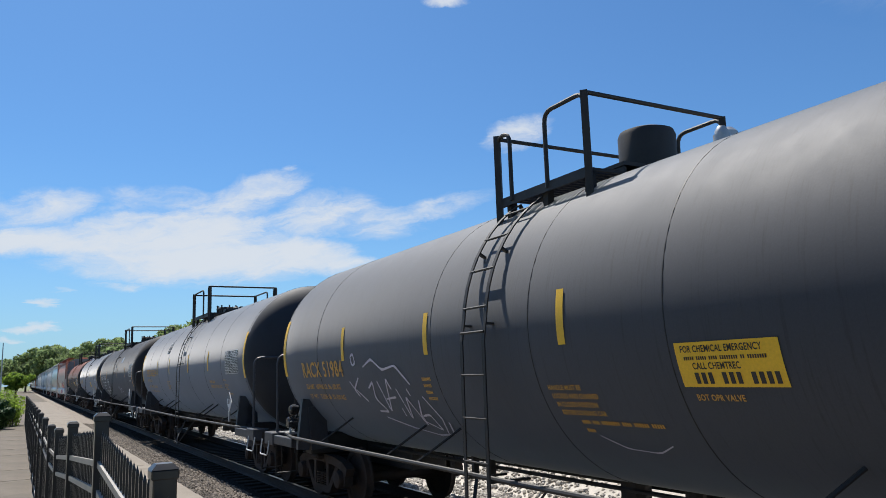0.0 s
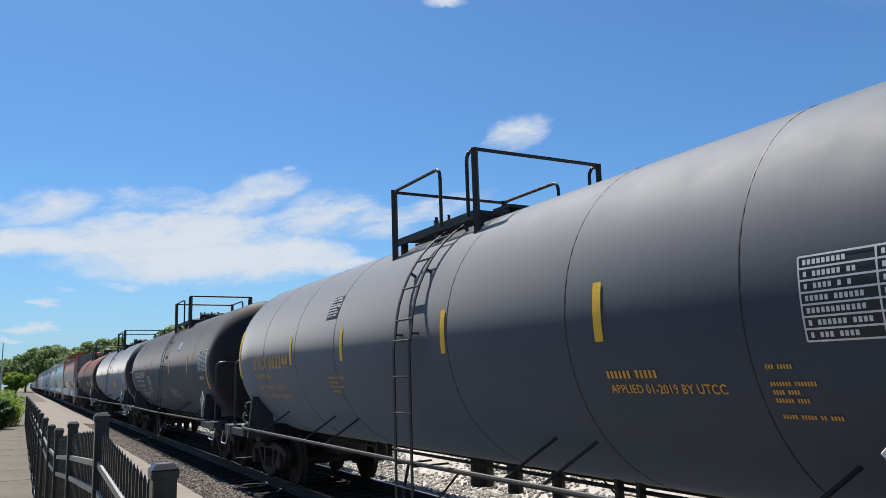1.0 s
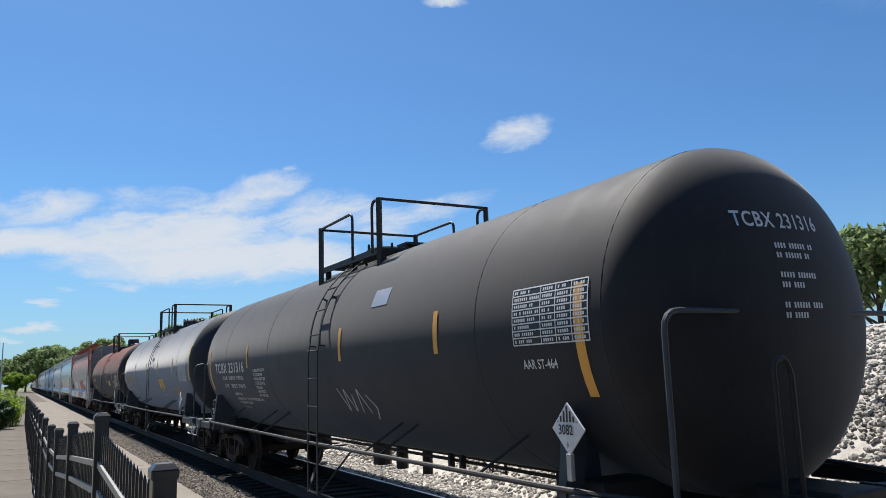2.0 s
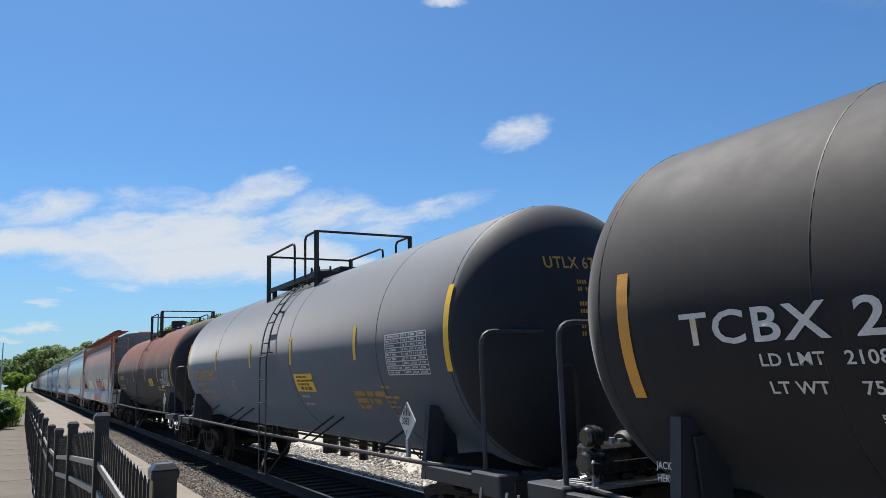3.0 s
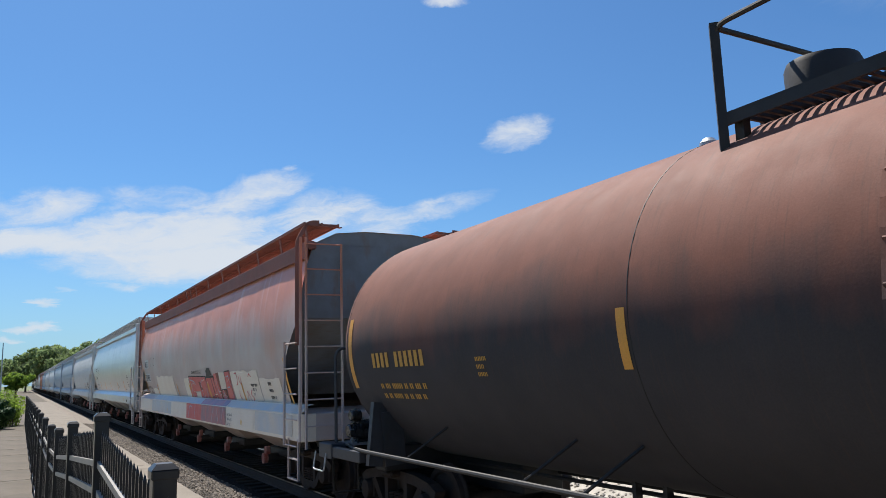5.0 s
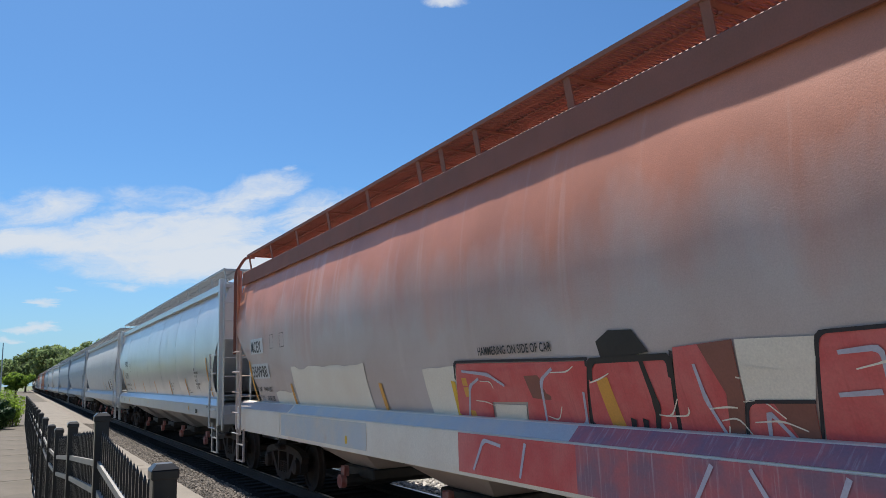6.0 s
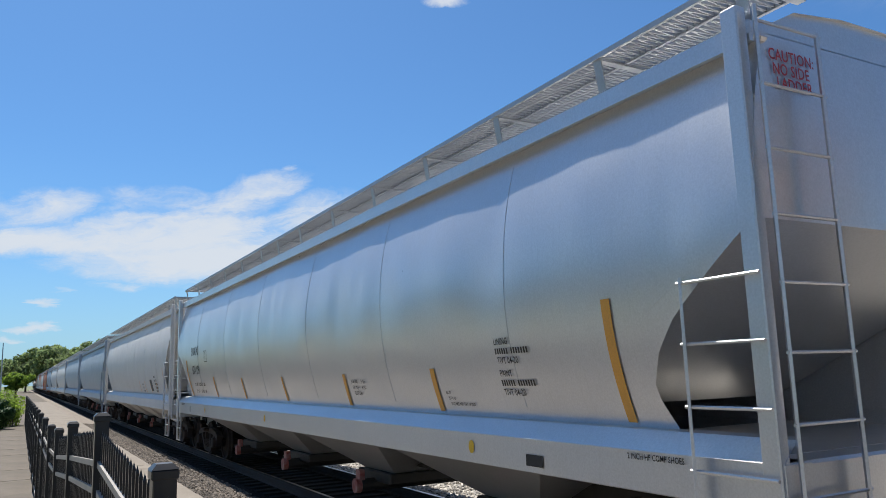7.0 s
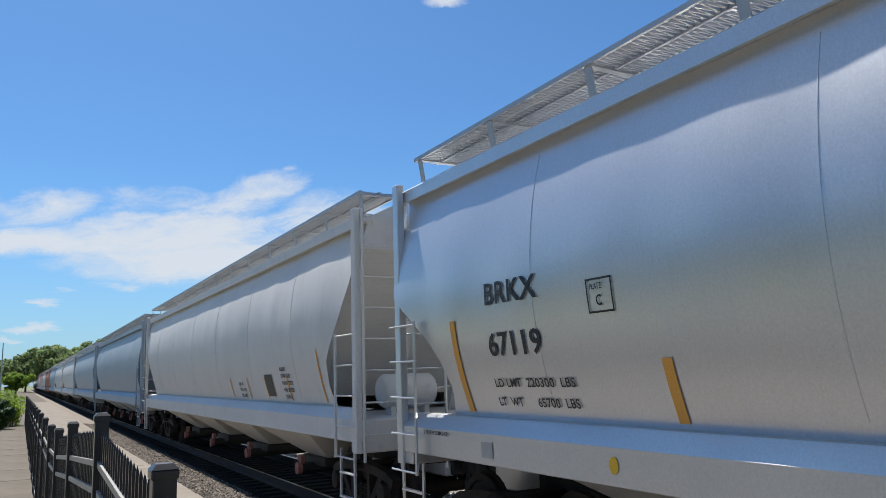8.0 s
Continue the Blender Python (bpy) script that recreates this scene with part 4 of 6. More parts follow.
def hopper_car(label, paint, half, cut, eave_paint=None, board="galvanised", trim=None, detail=True, dents=0.02, ribs=True, bays=4, rolls=True, seed=1, sill_bottom=1.2, post_w=0.14, eave=(1.56, 4.17), end_paint=None, sill_paint=None, post_out=1.665, reservoir=False):
    car = empty("covered_hopper_car", label, "hopper car", "freight train")
    trim = trim or paint
    eave_paint = eave_paint or paint
    marks = crease_marks(half, seed)
    HOPPER_SIDE[car] = side_of_hopper(half, dents if detail else 0.0, seed)
    ny, nz = (120, 24) if detail else (12, 8)
    for s in (-1, 1):
        bm = bmesh.new()
        grid = []
        for j in range(nz + 1):
            z = 1.5 + (4.26 - 1.5) * j / nz
            off = cut_at(z, cut)
            row = []
            for i in range(ny + 1):
                y = -half + off + (2 * half - 2 * off) * i / ny
                w = buckle(y, z, s, half, dents, seed, marks) if detail else 0.0
                row.append(bm.verts.new((s * hopper_x(z, w), y, z)))
            grid.append(row)
        for j in range(nz):
            for i in range(ny):
                f = (grid[j][i], grid[j][i + 1], grid[j + 1][i + 1], grid[j + 1][i])
                bm.faces.new(f if s > 0 else f[::-1])
        side = part("side_sheet", bm, paint, car, smooth=60)
        if ribs and detail:
            for k in range(1, 7):
                y = -half + 2 * half * k / 7
                b2 = bmesh.new()
                for j in range(10):
                    z0, z1 = 1.75 + 2.3 * j / 10, 1.75 + 2.3 * (j + 1) / 10
                    bar(b2, *[(s * hopper_x(q, buckle(y, q, s, half, dents, seed, marks)), y, q) for q in (z0, z1)], 0.007, 0.009, (s, 0, 0))
                part("weld_seam", b2, paint, side)
        # eave beam, side sill
        bm = bmesh.new()
        box(bm, s * 1.36, -half, 4.2, s * eave[0], half, 4.33, 0.02)
        box(bm, s * (eave[0] - 0.035), -half, eave[1], s * eave[0], half, 4.22)
        part("top_chord", bm, eave_paint, car)
        bm = bmesh.new()
        box(bm, s * 1.38, -half, sill_bottom, s * 1.638, half, 1.5, 0.008)
        b2 = [(s * 1.632, 1.496), (s * 1.5, 1.63), (s * 1.40, 1.64)]
        for p0, p1 in zip(b2, b2[1:]):
            v = [bm.verts.new((p0[0], -half, p0[1])), bm.verts.new((p0[0], half, p0[1])), bm.verts.new((p1[0], half, p1[1])), bm.verts.new((p1[0], -half, p1[1]))]
            bm.faces.new(v)
        part("side_sill", bm, sill_paint or trim, car)
        # running board on brackets beside the roof hatches
        bm = bmesh.new()
        x0, x1 = s * 0.97, s * 1.56
        n = int(2 * half / (0.065 if detail else 0.3))
        for k in range(n):
            y = -half + 0.02 + (2 * half - 0.5) * k / n
            bar(bm, (x0, y, 4.63), (x1, y + (0.065 if detail else 0.3), 4.63), 0.014 if detail else 0.07, 0.03)
            if detail:
                bar(bm, (x0, y + 0.065, 4.63), (x1, y, 4.63), 0.014, 0.03)
        for x in (x0, x1, (x0 + x1) / 2):
            bar(bm, (x, -half, 4.63), (x, half - 0.45, 4.63), 0.03, 0.045)
        walk_board = part("running_board", bm, board, car)
        for y in [half - 0.56 - 1.55 * k for k in range(6)] + [0.55] + [-half + 1.48 + 1.55 * k for k in range(6)] + [-half + 0.05]:
            bm = bmesh.new()
            bar(bm, (s * 1.55, y, 4.61), (s * 1.5, y, 4.3), 0.09, 0.012, (1, 0, 0))
            bar(bm, (s * 1.56, y, 4.605), (s * 0.9, y, 4.6), 0.07, 0.012)
            part("bracket", bm, board, walk_board)
    # roof, hatch trough
    bm = bmesh.new()
    sec = [(-1.4, 4.3), (-1.0, 4.5), (-0.45, 4.56), (0.45, 4.56), (1.0, 4.5), (1.4, 4.3)]
    rings = [[bm.verts.new((x, y, z)) for x, z in sec] for y in (-half + 0.05, half - 0.05)]
    for k in range(len(sec) - 1):
        bm.faces.new((rings[0][k], rings[0][k + 1], rings[1][k + 1], rings[1][k]))
    part("roof", bm, paint, car)
    bm = bmesh.new()
    for k in range(5):
        y0 = -half + 1.0 + k * (2 * half - 2) / 5
        box(bm, -0.32, y0, 4.55, 0.32, y0 + (2 * half - 2) / 5 - 0.12, 4.68, 0.03)
    part("hatch", bm, paint, car)
    for s in (-1, 1):
        e = s * half
        # end wall above, slope sheet below, end sill, posts
        bm = bmesh.new()
        zc = cut[0][1]
        inx = lambda z: hopper_x(z) - 0.01
        prof = [(4.5, 0.08), (zc, 0.08 + cut[0][0]), (1.75, 2.4)]
        for (z0, d0), (z1, d1) in zip(prof, prof[1:]):
            a = min(z0, 4.2)
            rows = 5
            prev = None
            for q in range(rows + 1):
                z, dd = min(z0, 4.305) + (z1 - min(z0, 4.305)) * q / rows, d0 + (d1 - d0) * q / rows
                cur = [bm.verts.new((-inx(z), e - s * dd, z)), bm.verts.new((inx(z), e - s * dd, z))]
                if prev:
                    bm.faces.new((prev[0], prev[1], cur[1], cur[0]))
                prev = cur
        v = [bm.verts.new((x, e - s * 0.08, z)) for x, z in sec]
        bm.faces.new(v)
        part("end_sheet", bm, end_paint or paint, car)
        bm = bmesh.new()
        box(bm, -1.62, e - s * 0.02, 1.06, 1.62, e - s * 0.3, 1.5, 0.02)
        box(bm, -0.32, e - s * 2.6, 0.65, 0.32, e - s * 0.02, 1.1, 0.02)
        box(bm, -1.5, e - s * 0.3, 1.46, 1.5, e - s * 2.2, 1.5)
        part("end_sill", bm, trim, car)
        for x in (-0.5, 0.5) if reservoir else ():
            bm = bmesh.new()
            bar(bm, (x, e - s * 1.3, 1.5), (x, e - s * 0.7, 2.9), 0.12, 0.12)
            part("brace", bm, trim, car)
        for c in (-1, 1):
            bm = bmesh.new()
            box(bm, c * post_out, e - s * 0.005, 1.06, c * (post_out - min(post_w, 0.095)), e - s * post_w, 4.4, 0.01)
            part("corner_post", bm, trim, car)
            # end ladder: full height on the left-hand corner, half height on the side
            if detail:
                bm = bmesh.new()
                bar(bm, (c * 0.95, e + s * 0.06, 0.95), (c * 0.95, e + s * 0.06, 4.3), 0.06, 0.02)
                bar(bm, (c * 1.57, e + s * 0.06, 0.95), (c * 1.57, e + s * 0.06, 4.38), 0.06, 0.02)
                lad = part("ladder", bm, trim, car)
                for k in range(8):
                    part("rung", tube(bmesh.new(), [(c * 0.93, e + s * 0.07, 1.3 + 0.425 * k), (c * 1.6, e + s * 0.07, 1.3 + 0.425 * k)], 0.012, 6), trim, lad)
                bm = bmesh.new()
                yl = e - s * 0.62
                bar(bm, (c * 1.72, yl, 0.98), (c * 1.72, yl, 2.68), 0.06, 0.02)
                sl = part("side_ladder", bm, trim, car)
                for k in range(5):
                    z = 1.0 + 0.41 * k
                    part("rung", tube(bmesh.new(), [(c * 1.72, yl - s * 0.03, z), (c * 1.72, e + s * 0.02, z)], 0.013, 6), trim, sl)
                bm = bmesh.new()
                for y in (yl, e - s * 0.12):
                    bar(bm, (c * 1.64, y, 0.45), (c * 1.64, y, 1.1), 0.06, 0.02)
                for z in (0.46, 0.78):
                    bar(bm, (c * 1.64, yl, z), (c * 1.64, e - s * 0.12, z), 0.06, 0.02)
                part("step", bm, trim, car)
    # discharge bays
    n = bays
    for k in range(n):
        yc = (k - (n - 1) / 2) * (2 * half - 5.2) / n
        w = (2 * half - 5.6) / n
        bm = bmesh.new()
        up = [(-1.5, yc - w / 2, 1.25), (1.5, yc - w / 2, 1.25), (1.5, yc + w / 2, 1.25), (-1.5, yc + w / 2, 1.25)]
        lo = [(-0.62, yc - 0.55, 0.62), (0.62, yc - 0.55, 0.62), (0.62, yc + 0.55, 0.62), (-0.62, yc + 0.55, 0.62)]
        a, b = [bm.verts.new(p) for p in up], [bm.verts.new(p) for p in lo]
        for i in range(4):
            bm.faces.new((a[i], a[(i + 1) % 4], b[(i + 1) % 4], b[i]))
        bay = part("discharge_bay", bm, trim, car)
        bm = bmesh.new()
        box(bm, -0.72, yc - 0.62, 0.46, 0.72, yc + 0.62, 0.62, 0.02)
        tube(bm, [(-0.95, yc, 0.42), (0.95, yc, 0.42)], 0.1, 12)
        part("outlet_gate", bm, "black_iron", bay)
        if detail:
            bm = bmesh.new()
            tube(bm, [(-1.04, yc, 0.42), (-0.95, yc, 0.42)], 0.11, 14)
            box(bm, -0.99, yc - 0.08, 0.5, -0.9, yc + 0.08, 0.66, 0.01)
            part("outlet_cap", bm, "outlet_red", bay, "faded red outlet cap")
    bm = bmesh.new()
    box(bm, -0.35, -half + 1, 0.72, 0.35, half - 1, 1.0)
    part("centre_sill", bm, "black_iron", car)
    if detail:
        bm = bmesh.new()
        ring = [(-0.75 + 0.27 * math.cos(a), half - 0.12, 2.15 + 0.27 * math.sin(a)) for a in [k * math.tau / 20 for k in range(21)]]
        tube(bm, ring, 0.018, 6)
        for k in range(4):
            a = k * math.tau / 4 + 0.4
            tube(bm, [(-0.75, half - 0.1, 2.15), (-0.75 + 0.26 * math.cos(a), half - 0.12, 2.15 + 0.26 * math.sin(a))], 0.014, 5)
        box(bm, -0.9, half - 0.3, 1.95, -0.6, half - 0.16, 2.4, 0.02)
        part("hand_brake", bm, "galvanised", car)
    if detail and reservoir:
        bm = bmesh.new()
        b2 = bmesh.new()
        lathe(b2, [(0, -0.42), (0.2, -0.42), (0.25, -0.36), (0.25, 0.36), (0.2, 0.42), (0, 0.42)], 18, "x")
        shift(b2, Matrix.Translation((-0.55, -half + 0.75, 1.85)))
        me = bpy.data.meshes.new("tmp")
        b2.to_mesh(me), b2.free()
        bm.from_mesh(me)
        bpy.data.meshes.remove(me)
        for x in (-0.85, -0.3):
            box(bm, x, -half + 0.65, 1.48, x + 0.08, -half + 0.85, 1.66)
        tube(bm, bent([(-0.1, -half + 0.75, 1.85), (0.3, -half + 0.7, 1.9), (0.4, -half + 0.6, 1.5)], 0.1), 0.02, 6)
        part("air_reservoir", bm, trim, car, smooth=40)
    add_couplers(car, half + 0.02)
    add_bogies(car, (-half + 1.35, half - 1.35), rolls)
    return car


CUT_G = ((0.0, 3.01), (0.79, 2.44), (1.0, 2.2), (1.13, 1.92), (1.0, 1.62), (0.9, 1.5))
CUT_F = ((0.0, 3.05), (0.2, 2.94), (0.86, 2.42), (1.13, 1.96), (1.15, 1.58), (1.15, 1.5))
CUT_H = ((0.05, 3.85), (0.3, 3.3), (0.6, 2.94), (1.1, 2.5), (1.29, 2.31), (1.38, 1.9), (1.2, 1.5))


def hopper_mark(car, y, z0, z1, mat="orange_tape", w=0.1):
    plate(car, HOPPER_SIDE[car], -y - w / 2, z0, -y + w / 2, z1, mat, "tape_mark", nv=12)


def make_train():
    seams = (-7.35, -5.43, -3.56, -1.7, 0.1, 1.9, 3.84, 5.65, 7.35)
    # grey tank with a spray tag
    a = tank_car("grey tank car with yellow stencils and a pale spray tag", "tank_grey", head_paint="tank_head_shaded", seams=(-5.4, -3.5, -1.71, -0.02, 1.89, 5.68, 7.35), ladder_y=0.78,
                 hump=(1.25, -0.3), gates=(1.0, 0.35), dome_y=-0.05, stripes=(-0.5, 2.02, 4.6), dome="round")
    plate(a, tank_surface, 1.77, -0.57, 2.63, -0.25, "yellow", "emergency_sign", "yellow emergency notice panel")
    lettering(a, tank_surface, "FOR CHEMICAL EMERGENCY", 0.05, 1.82, -0.32, "black_ink", 0.75)
    word_bars(a, tank_surface, ((5, 5, 4, 8, 2, 8),), 0.03, 1.84, -0.375, "black_ink")
    lettering(a, tank_surface, "CALL CHEMTREC", 0.05, 1.9, -0.44, "black_ink", 0.75)
    word_bars(a, tank_surface, ((3, 3, 4),), 0.095, 1.9, -0.545, "black_ink", name="number_bar")
    lettering(a, tank_surface, "BOT OPR VALVE", 0.05, 1.85, -0.67, "yellow_ink")
    lettering(a, tank_surface, "RACX 51984", 0.25, -6.47, -0.42, "yellow_ink", 0.72, 1.12, width=1.78)
    lettering(a, tank_surface, "LD LMT  189900 LB  86 150 KG", 0.085, -6.46, -0.62, "yellow_ink", width=1.52)
    lettering(a, tank_surface, "LT WT    73100 LB  33 150 KG", 0.085, -6.45, -0.79, "yellow_ink", width=1.52)
    for i, line in enumerate(("HANDLE MUST BE", "LOCKED AND CHAINED", "IN CLOSED POSITION", "BEFORE LOADING CAR")):
        lettering(a, tank_surface, line, 0.05, 0.15 + 0.02 * i, -0.6 - 0.08 * i, "yellow_ink")
    word_bars(a, tank_surface, ((4, 3, 8, 4, 6, 5), (4,)), 0.045, 0.42, -0.93, "yellow_ink", 2.0)
    word_bars(a, tank_surface, ((8,), (7,), (6,), (8,)), 0.045, -2.25, -0.5, "yellow_ink", 1.8)
    tag = [[(-4.5, -0.5), (-4.3, -0.75), (-4.42, -0.62), (-4.15, -0.45)], [(-4.35, -0.62), (-4.1, -0.8)], [(-4.3, -0.15), (-4.2, -0.1), (-4.15, -0.25), (-4.28, -0.28), (-4.3, -0.15)],
           [(-3.9, -0.6), (-3.7, -0.5), (-3.8, -0.75), (-3.6, -0.95), (-3.9, -0.95)], [(-3.55, -0.5), (-3.5, -0.95), (-3.25, -0.45), (-3.15, -1.0)], [(-3.45, -0.75), (-3.15, -0.72)],
           [(-3.05, -0.6), (-3.0, -1.05), (-2.85, -0.7), (-2.7, -1.15), (-2.75, -0.6)], [(-2.55, -0.75), (-2.75, -1.05), (-2.4, -1.2), (-2.45, -0.95), (-2.65, -0.98)],
           [(-3.9, -0.3), (-3.6, -0.2), (-3.3, -0.35), (-2.9, -0.3), (-2.6, -0.55)], [(-3.8, -1.05), (-3.2, -1.2), (-2.6, -1.3), (-2.2, -1.25), (-2.1, -1.05)], [(-2.4, -0.7), (-2.2, -1.0), (-2.35, -1.25)]]
    strokes(a, tank_surface, tag, 0.032, "spray_white", "spray_tag")
    strokes(a, tank_surface, [[(0.55, -1.05), (0.8, -1.18), (1.15, -1.2), (1.35, -1.1)]], 0.015, "spray_white", "chalk_line")
    CARS.append((a, 5.72))
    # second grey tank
    b = tank_car("blue-grey tank car with yellow lettering and tape", "tank_blue", head_paint="tank_head_shaded", half=7.48, seams=(-7.48, -5.4, -3.58, -1.5, 1.95, 3.8, 5.69, 7.48), ladder_y=-0.6, hump=(1.0, -1.26), gates=(-0.39, -1.07), dome_y=1.05,
                 stripes=(-4.0, -1.41, 1.65, 4.02), dome="bolted")
    table_marks(b, tank_surface, 5.84, -0.29, 6.98, 0.21, 7, (0, 0.42, 0.62, 0.8, 1.0), ground="black_ink")
    lettering(b, tank_surface, "UTLX 663244", 0.25, -6.43, -0.24, "yellow_ink", 0.76, 1.12, width=2.22)
    lettering(b, tank_surface, "THE TANK CAR PEOPLE", 0.085, -6.4, -0.42, "yellow_ink", 0.72, width=1.08)
    lettering(b, tank_surface, "LD LMT   190300 LB    86 300 KG", 0.085, -6.38, -0.64, "yellow_ink", 0.75, width=1.8)
    lettering(b, tank_surface, "LT WT     72700 LB    33 000 KG", 0.085, -6.38, -0.82, "yellow_ink", 0.75, width=1.8)
    word_bars(b, tank_surface, ((6, 5),), 0.075, 4.0, -0.5, "yellow_ink", 1.3)
    lettering(b, tank_surface, "APPLIED 01-2019 BY UTCC", 0.075, 4.0, -0.62, "yellow_ink", 0.75, width=1.15)
    word_bars(b, tank_surface, ((3, 5), (), (7, 7), (4, 4), (6, 4), (), (5, 5, 2, 4)), 0.035, 5.5, -0.45, "yellow_ink", 1.6)
    word_bars(b, tank_surface, ((4, 4, 3, 4, 3), (3, 4, 4), (2, 5, 2, 6), (4, 8)), 0.045, -2.3, -0.46, "yellow_ink", 1.6)
    plate(b, tank_surface, -2.4, 0.72, -1.95, 0.83, "black_iron", "notice", lift=0.004)
    plate(b, tank_surface, -2.42, 0.46, -1.95, 0.68, "black_iron", "notice", lift=0.004)
    word_bars(b, tank_surface, ((7, 6, 5), (9, 2, 8), (), (7, 8, 6), (4, 7, 4), (5, 5, 5, 4), (4, 4, 2, 6)), 0.03, -2.38, 0.78, "white_ink", 1.6)
    diamond_placard(b, -1.6, -6.45, 1.6)
    head_marks(b, 7.48, "UTLX 663244", "yellow_ink")
    CARS.append((b, 23.41))
    # black tank
    c = tank_car("sooty black tank car with white lettering", "tank_black", ladder_y=-0.75, hump=(0.8, -1.76), gates=(-0.69, -1.49), dome_y=0.3, seams=(-7.35, -5.4, 2.15, 5.46, 7.35), dome="bolted", stripe_mat="orange_tape",
                 stripes=(-4.55, -1.6, 3.62), end_at=0.28, end_low=-0.66)
    table_marks(c, tank_surface, 6.1, -0.18, 7.2, 0.34, 8, (0, 0.4, 0.6, 0.8, 1.0), ground="black_ink")
    lettering(c, tank_surface, "AAR ST-464", 0.09, 6.2, -0.4, "white_ink")
    lettering(c, tank_surface, "TCBX 231316", 0.23, -6.5, -0.27, "white_ink", 0.98, 1.12, width=2.6)
    lettering(c, tank_surface, "LD LMT   210800 LB   95600 KG", 0.085, -5.9, -0.43, "white_ink", 0.8, width=1.83)
    lettering(c, tank_surface, "LT WT     75200 LB   34100 KG", 0.085, -5.88, -0.61, "white_ink", 0.8, width=1.81)
    for text, v, w in (("50% EMPTY LOAD", -0.79, 0.6), ("EL-60I (ADJ SCREW 6 TURNS) NO ADJ BLOCK SEE NYS-114", -0.91, 2.07), ("EL-X AND EM-X 1/4\" ADJ BLOCK", -1.01, 1.05), ("2 INCH HF COMP SHOES", -1.13, 0.6)):
        lettering(c, tank_surface, text, 0.06 if v > -1.1 else 0.045, -5.23, v, "white_ink", 0.78, width=w)
    for k, text in enumerate(("4 IN FIBERGLASS INSULATION", "HEATER COILS MAXIMUM", "OPERATING PRESSURE 100 PSI", "DO NOT EXCEED 340 DEG F", "TESTED 08-2016", "NO INLET OR OUTLET", "PIPE CAPS REQUIRED")):
        lettering(c, tank_surface, text, 0.06, -3.24, -0.28 - 0.087 * k, "white_ink", 0.8, width=(0.83, 0.65, 0.81, 0.73, 0.45, 0.56, 0.56)[k])
    plate(c, tank_surface, 2.6, 0.5, 3.1, 0.75, "galvanised", "data_plate", lift=0.004)
    strokes(c, tank_surface, [[(1.2, -0.6), (1.35, -1.0), (1.45, -0.6), (1.6, -1.0), (1.7, -0.7)], [(1.8, -1.0), (1.95, -0.6), (2.1, -1.0)], [(2.2, -0.7), (2.4, -0.9), (2.2, -1.1)]], 0.035, "spray_white", "spray_tag")
    diamond_placard(c, -1.6, -6.9, 1.6)
    pad = lambda u, v, lift: Vector((-1.5 - lift, 6.8 - u, v))
    for k, line in enumerate(("JACK", "HERE")):
        lettering(c, pad, line, 0.055, -0.08, 1.36 - 0.09 * k, "white_ink", 0.85)
    head_marks(c, 7.35, "TCBX 231316", "white_ink")
    CARS.append((c, 41.4))
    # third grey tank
    d = tank_car("blue-grey tank car with yellow notice and tape", "tank_blue", head_paint="tank_head_shaded", ladder_y=-0.54, dome_y=0.85, seams=(-7.35, -5.46, -1.74, 3.72, 7.35), dome="bolted",
                 stripes=(-4.72, -1.82, 0.83, 3.95))
    table_marks(d, tank_surface, 5.75, -0.42, 6.88, 0.08, 9, (0, 0.42, 0.62, 0.8, 1.0))
    plate(d, tank_surface, 1.88, -0.67, 2.8, -0.36, "yellow", "emergency_sign", "yellow emergency notice panel")
    word_bars(d, tank_surface, ((3, 8, 9), (5, 4, 4, 8, 2, 6), (4, 8, 3, 5)), 0.04, 2.0, -0.43, "black_ink", 1.6)
    word_bars(d, tank_surface, ((3, 3, 4),), 0.075, 2.1, -0.645, "black_ink", name="number_bar")
    word_bars(d, tank_surface, ((3, 3, 5), (), (6, 2, 4)), 0.045, 2.0, -0.78, "white_ink", 1.6)
    lettering(d, tank_surface, "UTLX 671798", 0.25, -6.5, -0.42, "yellow_ink", 0.76, 1.12, width=2.2)
    lettering(d, tank_surface, "THE TANK CAR PEOPLE", 0.08, -6.45, -0.57, "yellow_ink", 0.72, width=1.05)
    lettering(d, tank_surface, "LD LMT   190500 LB   86 400 KG", 0.08, -6.35, -0.77, "yellow_ink", 0.75, width=1.75)
    lettering(d, tank_surface, "LT WT     72500 LB   32 900 KG", 0.08, -6.28, -0.96, "yellow_ink", 0.75, width=1.75)
    word_bars(d, tank_surface, ((7, 4, 6), (7, 2, 4), (2, 4)), 0.09, 4.38, -0.72, "yellow_ink", 1.2)
    word_bars(d, tank_surface, ((3, 5), (), (7, 7), (4, 4), (6, 4), (), (5, 5, 2, 4)), 0.045, 5.4, -0.6, "yellow_ink", 1.6)
    word_bars(d, tank_surface, ((7,), (6,), (7,)), 0.05, -2.6, -0.5, "yellow_ink", 1.6)
    diamond_placard(d, -1.6, -6.42, 1.55)
    head_marks(d, 7.35, "UTLX 671798", "yellow_ink")
    CARS.append((d, 58.63))
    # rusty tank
    e = tank_car("rust-brown tank car with dull paint and white tables", "tank_rust", ladder_y=-0.68, hump=(1.05, -1.56), gates=(-0.52, -1.18), dome_y=0.85, seams=(-7.27, -3.66, 1.6, 7.35), ladder_paint="tank_rust", head_paint="rust_tank_head_shaded", dome="round",
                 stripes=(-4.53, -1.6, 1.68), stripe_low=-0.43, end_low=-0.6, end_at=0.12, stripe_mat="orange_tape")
    table_marks(e, tank_surface, 5.6, -0.57, 6.78, -0.06, 8, (0, 0.45, 0.65, 0.82, 1.0))
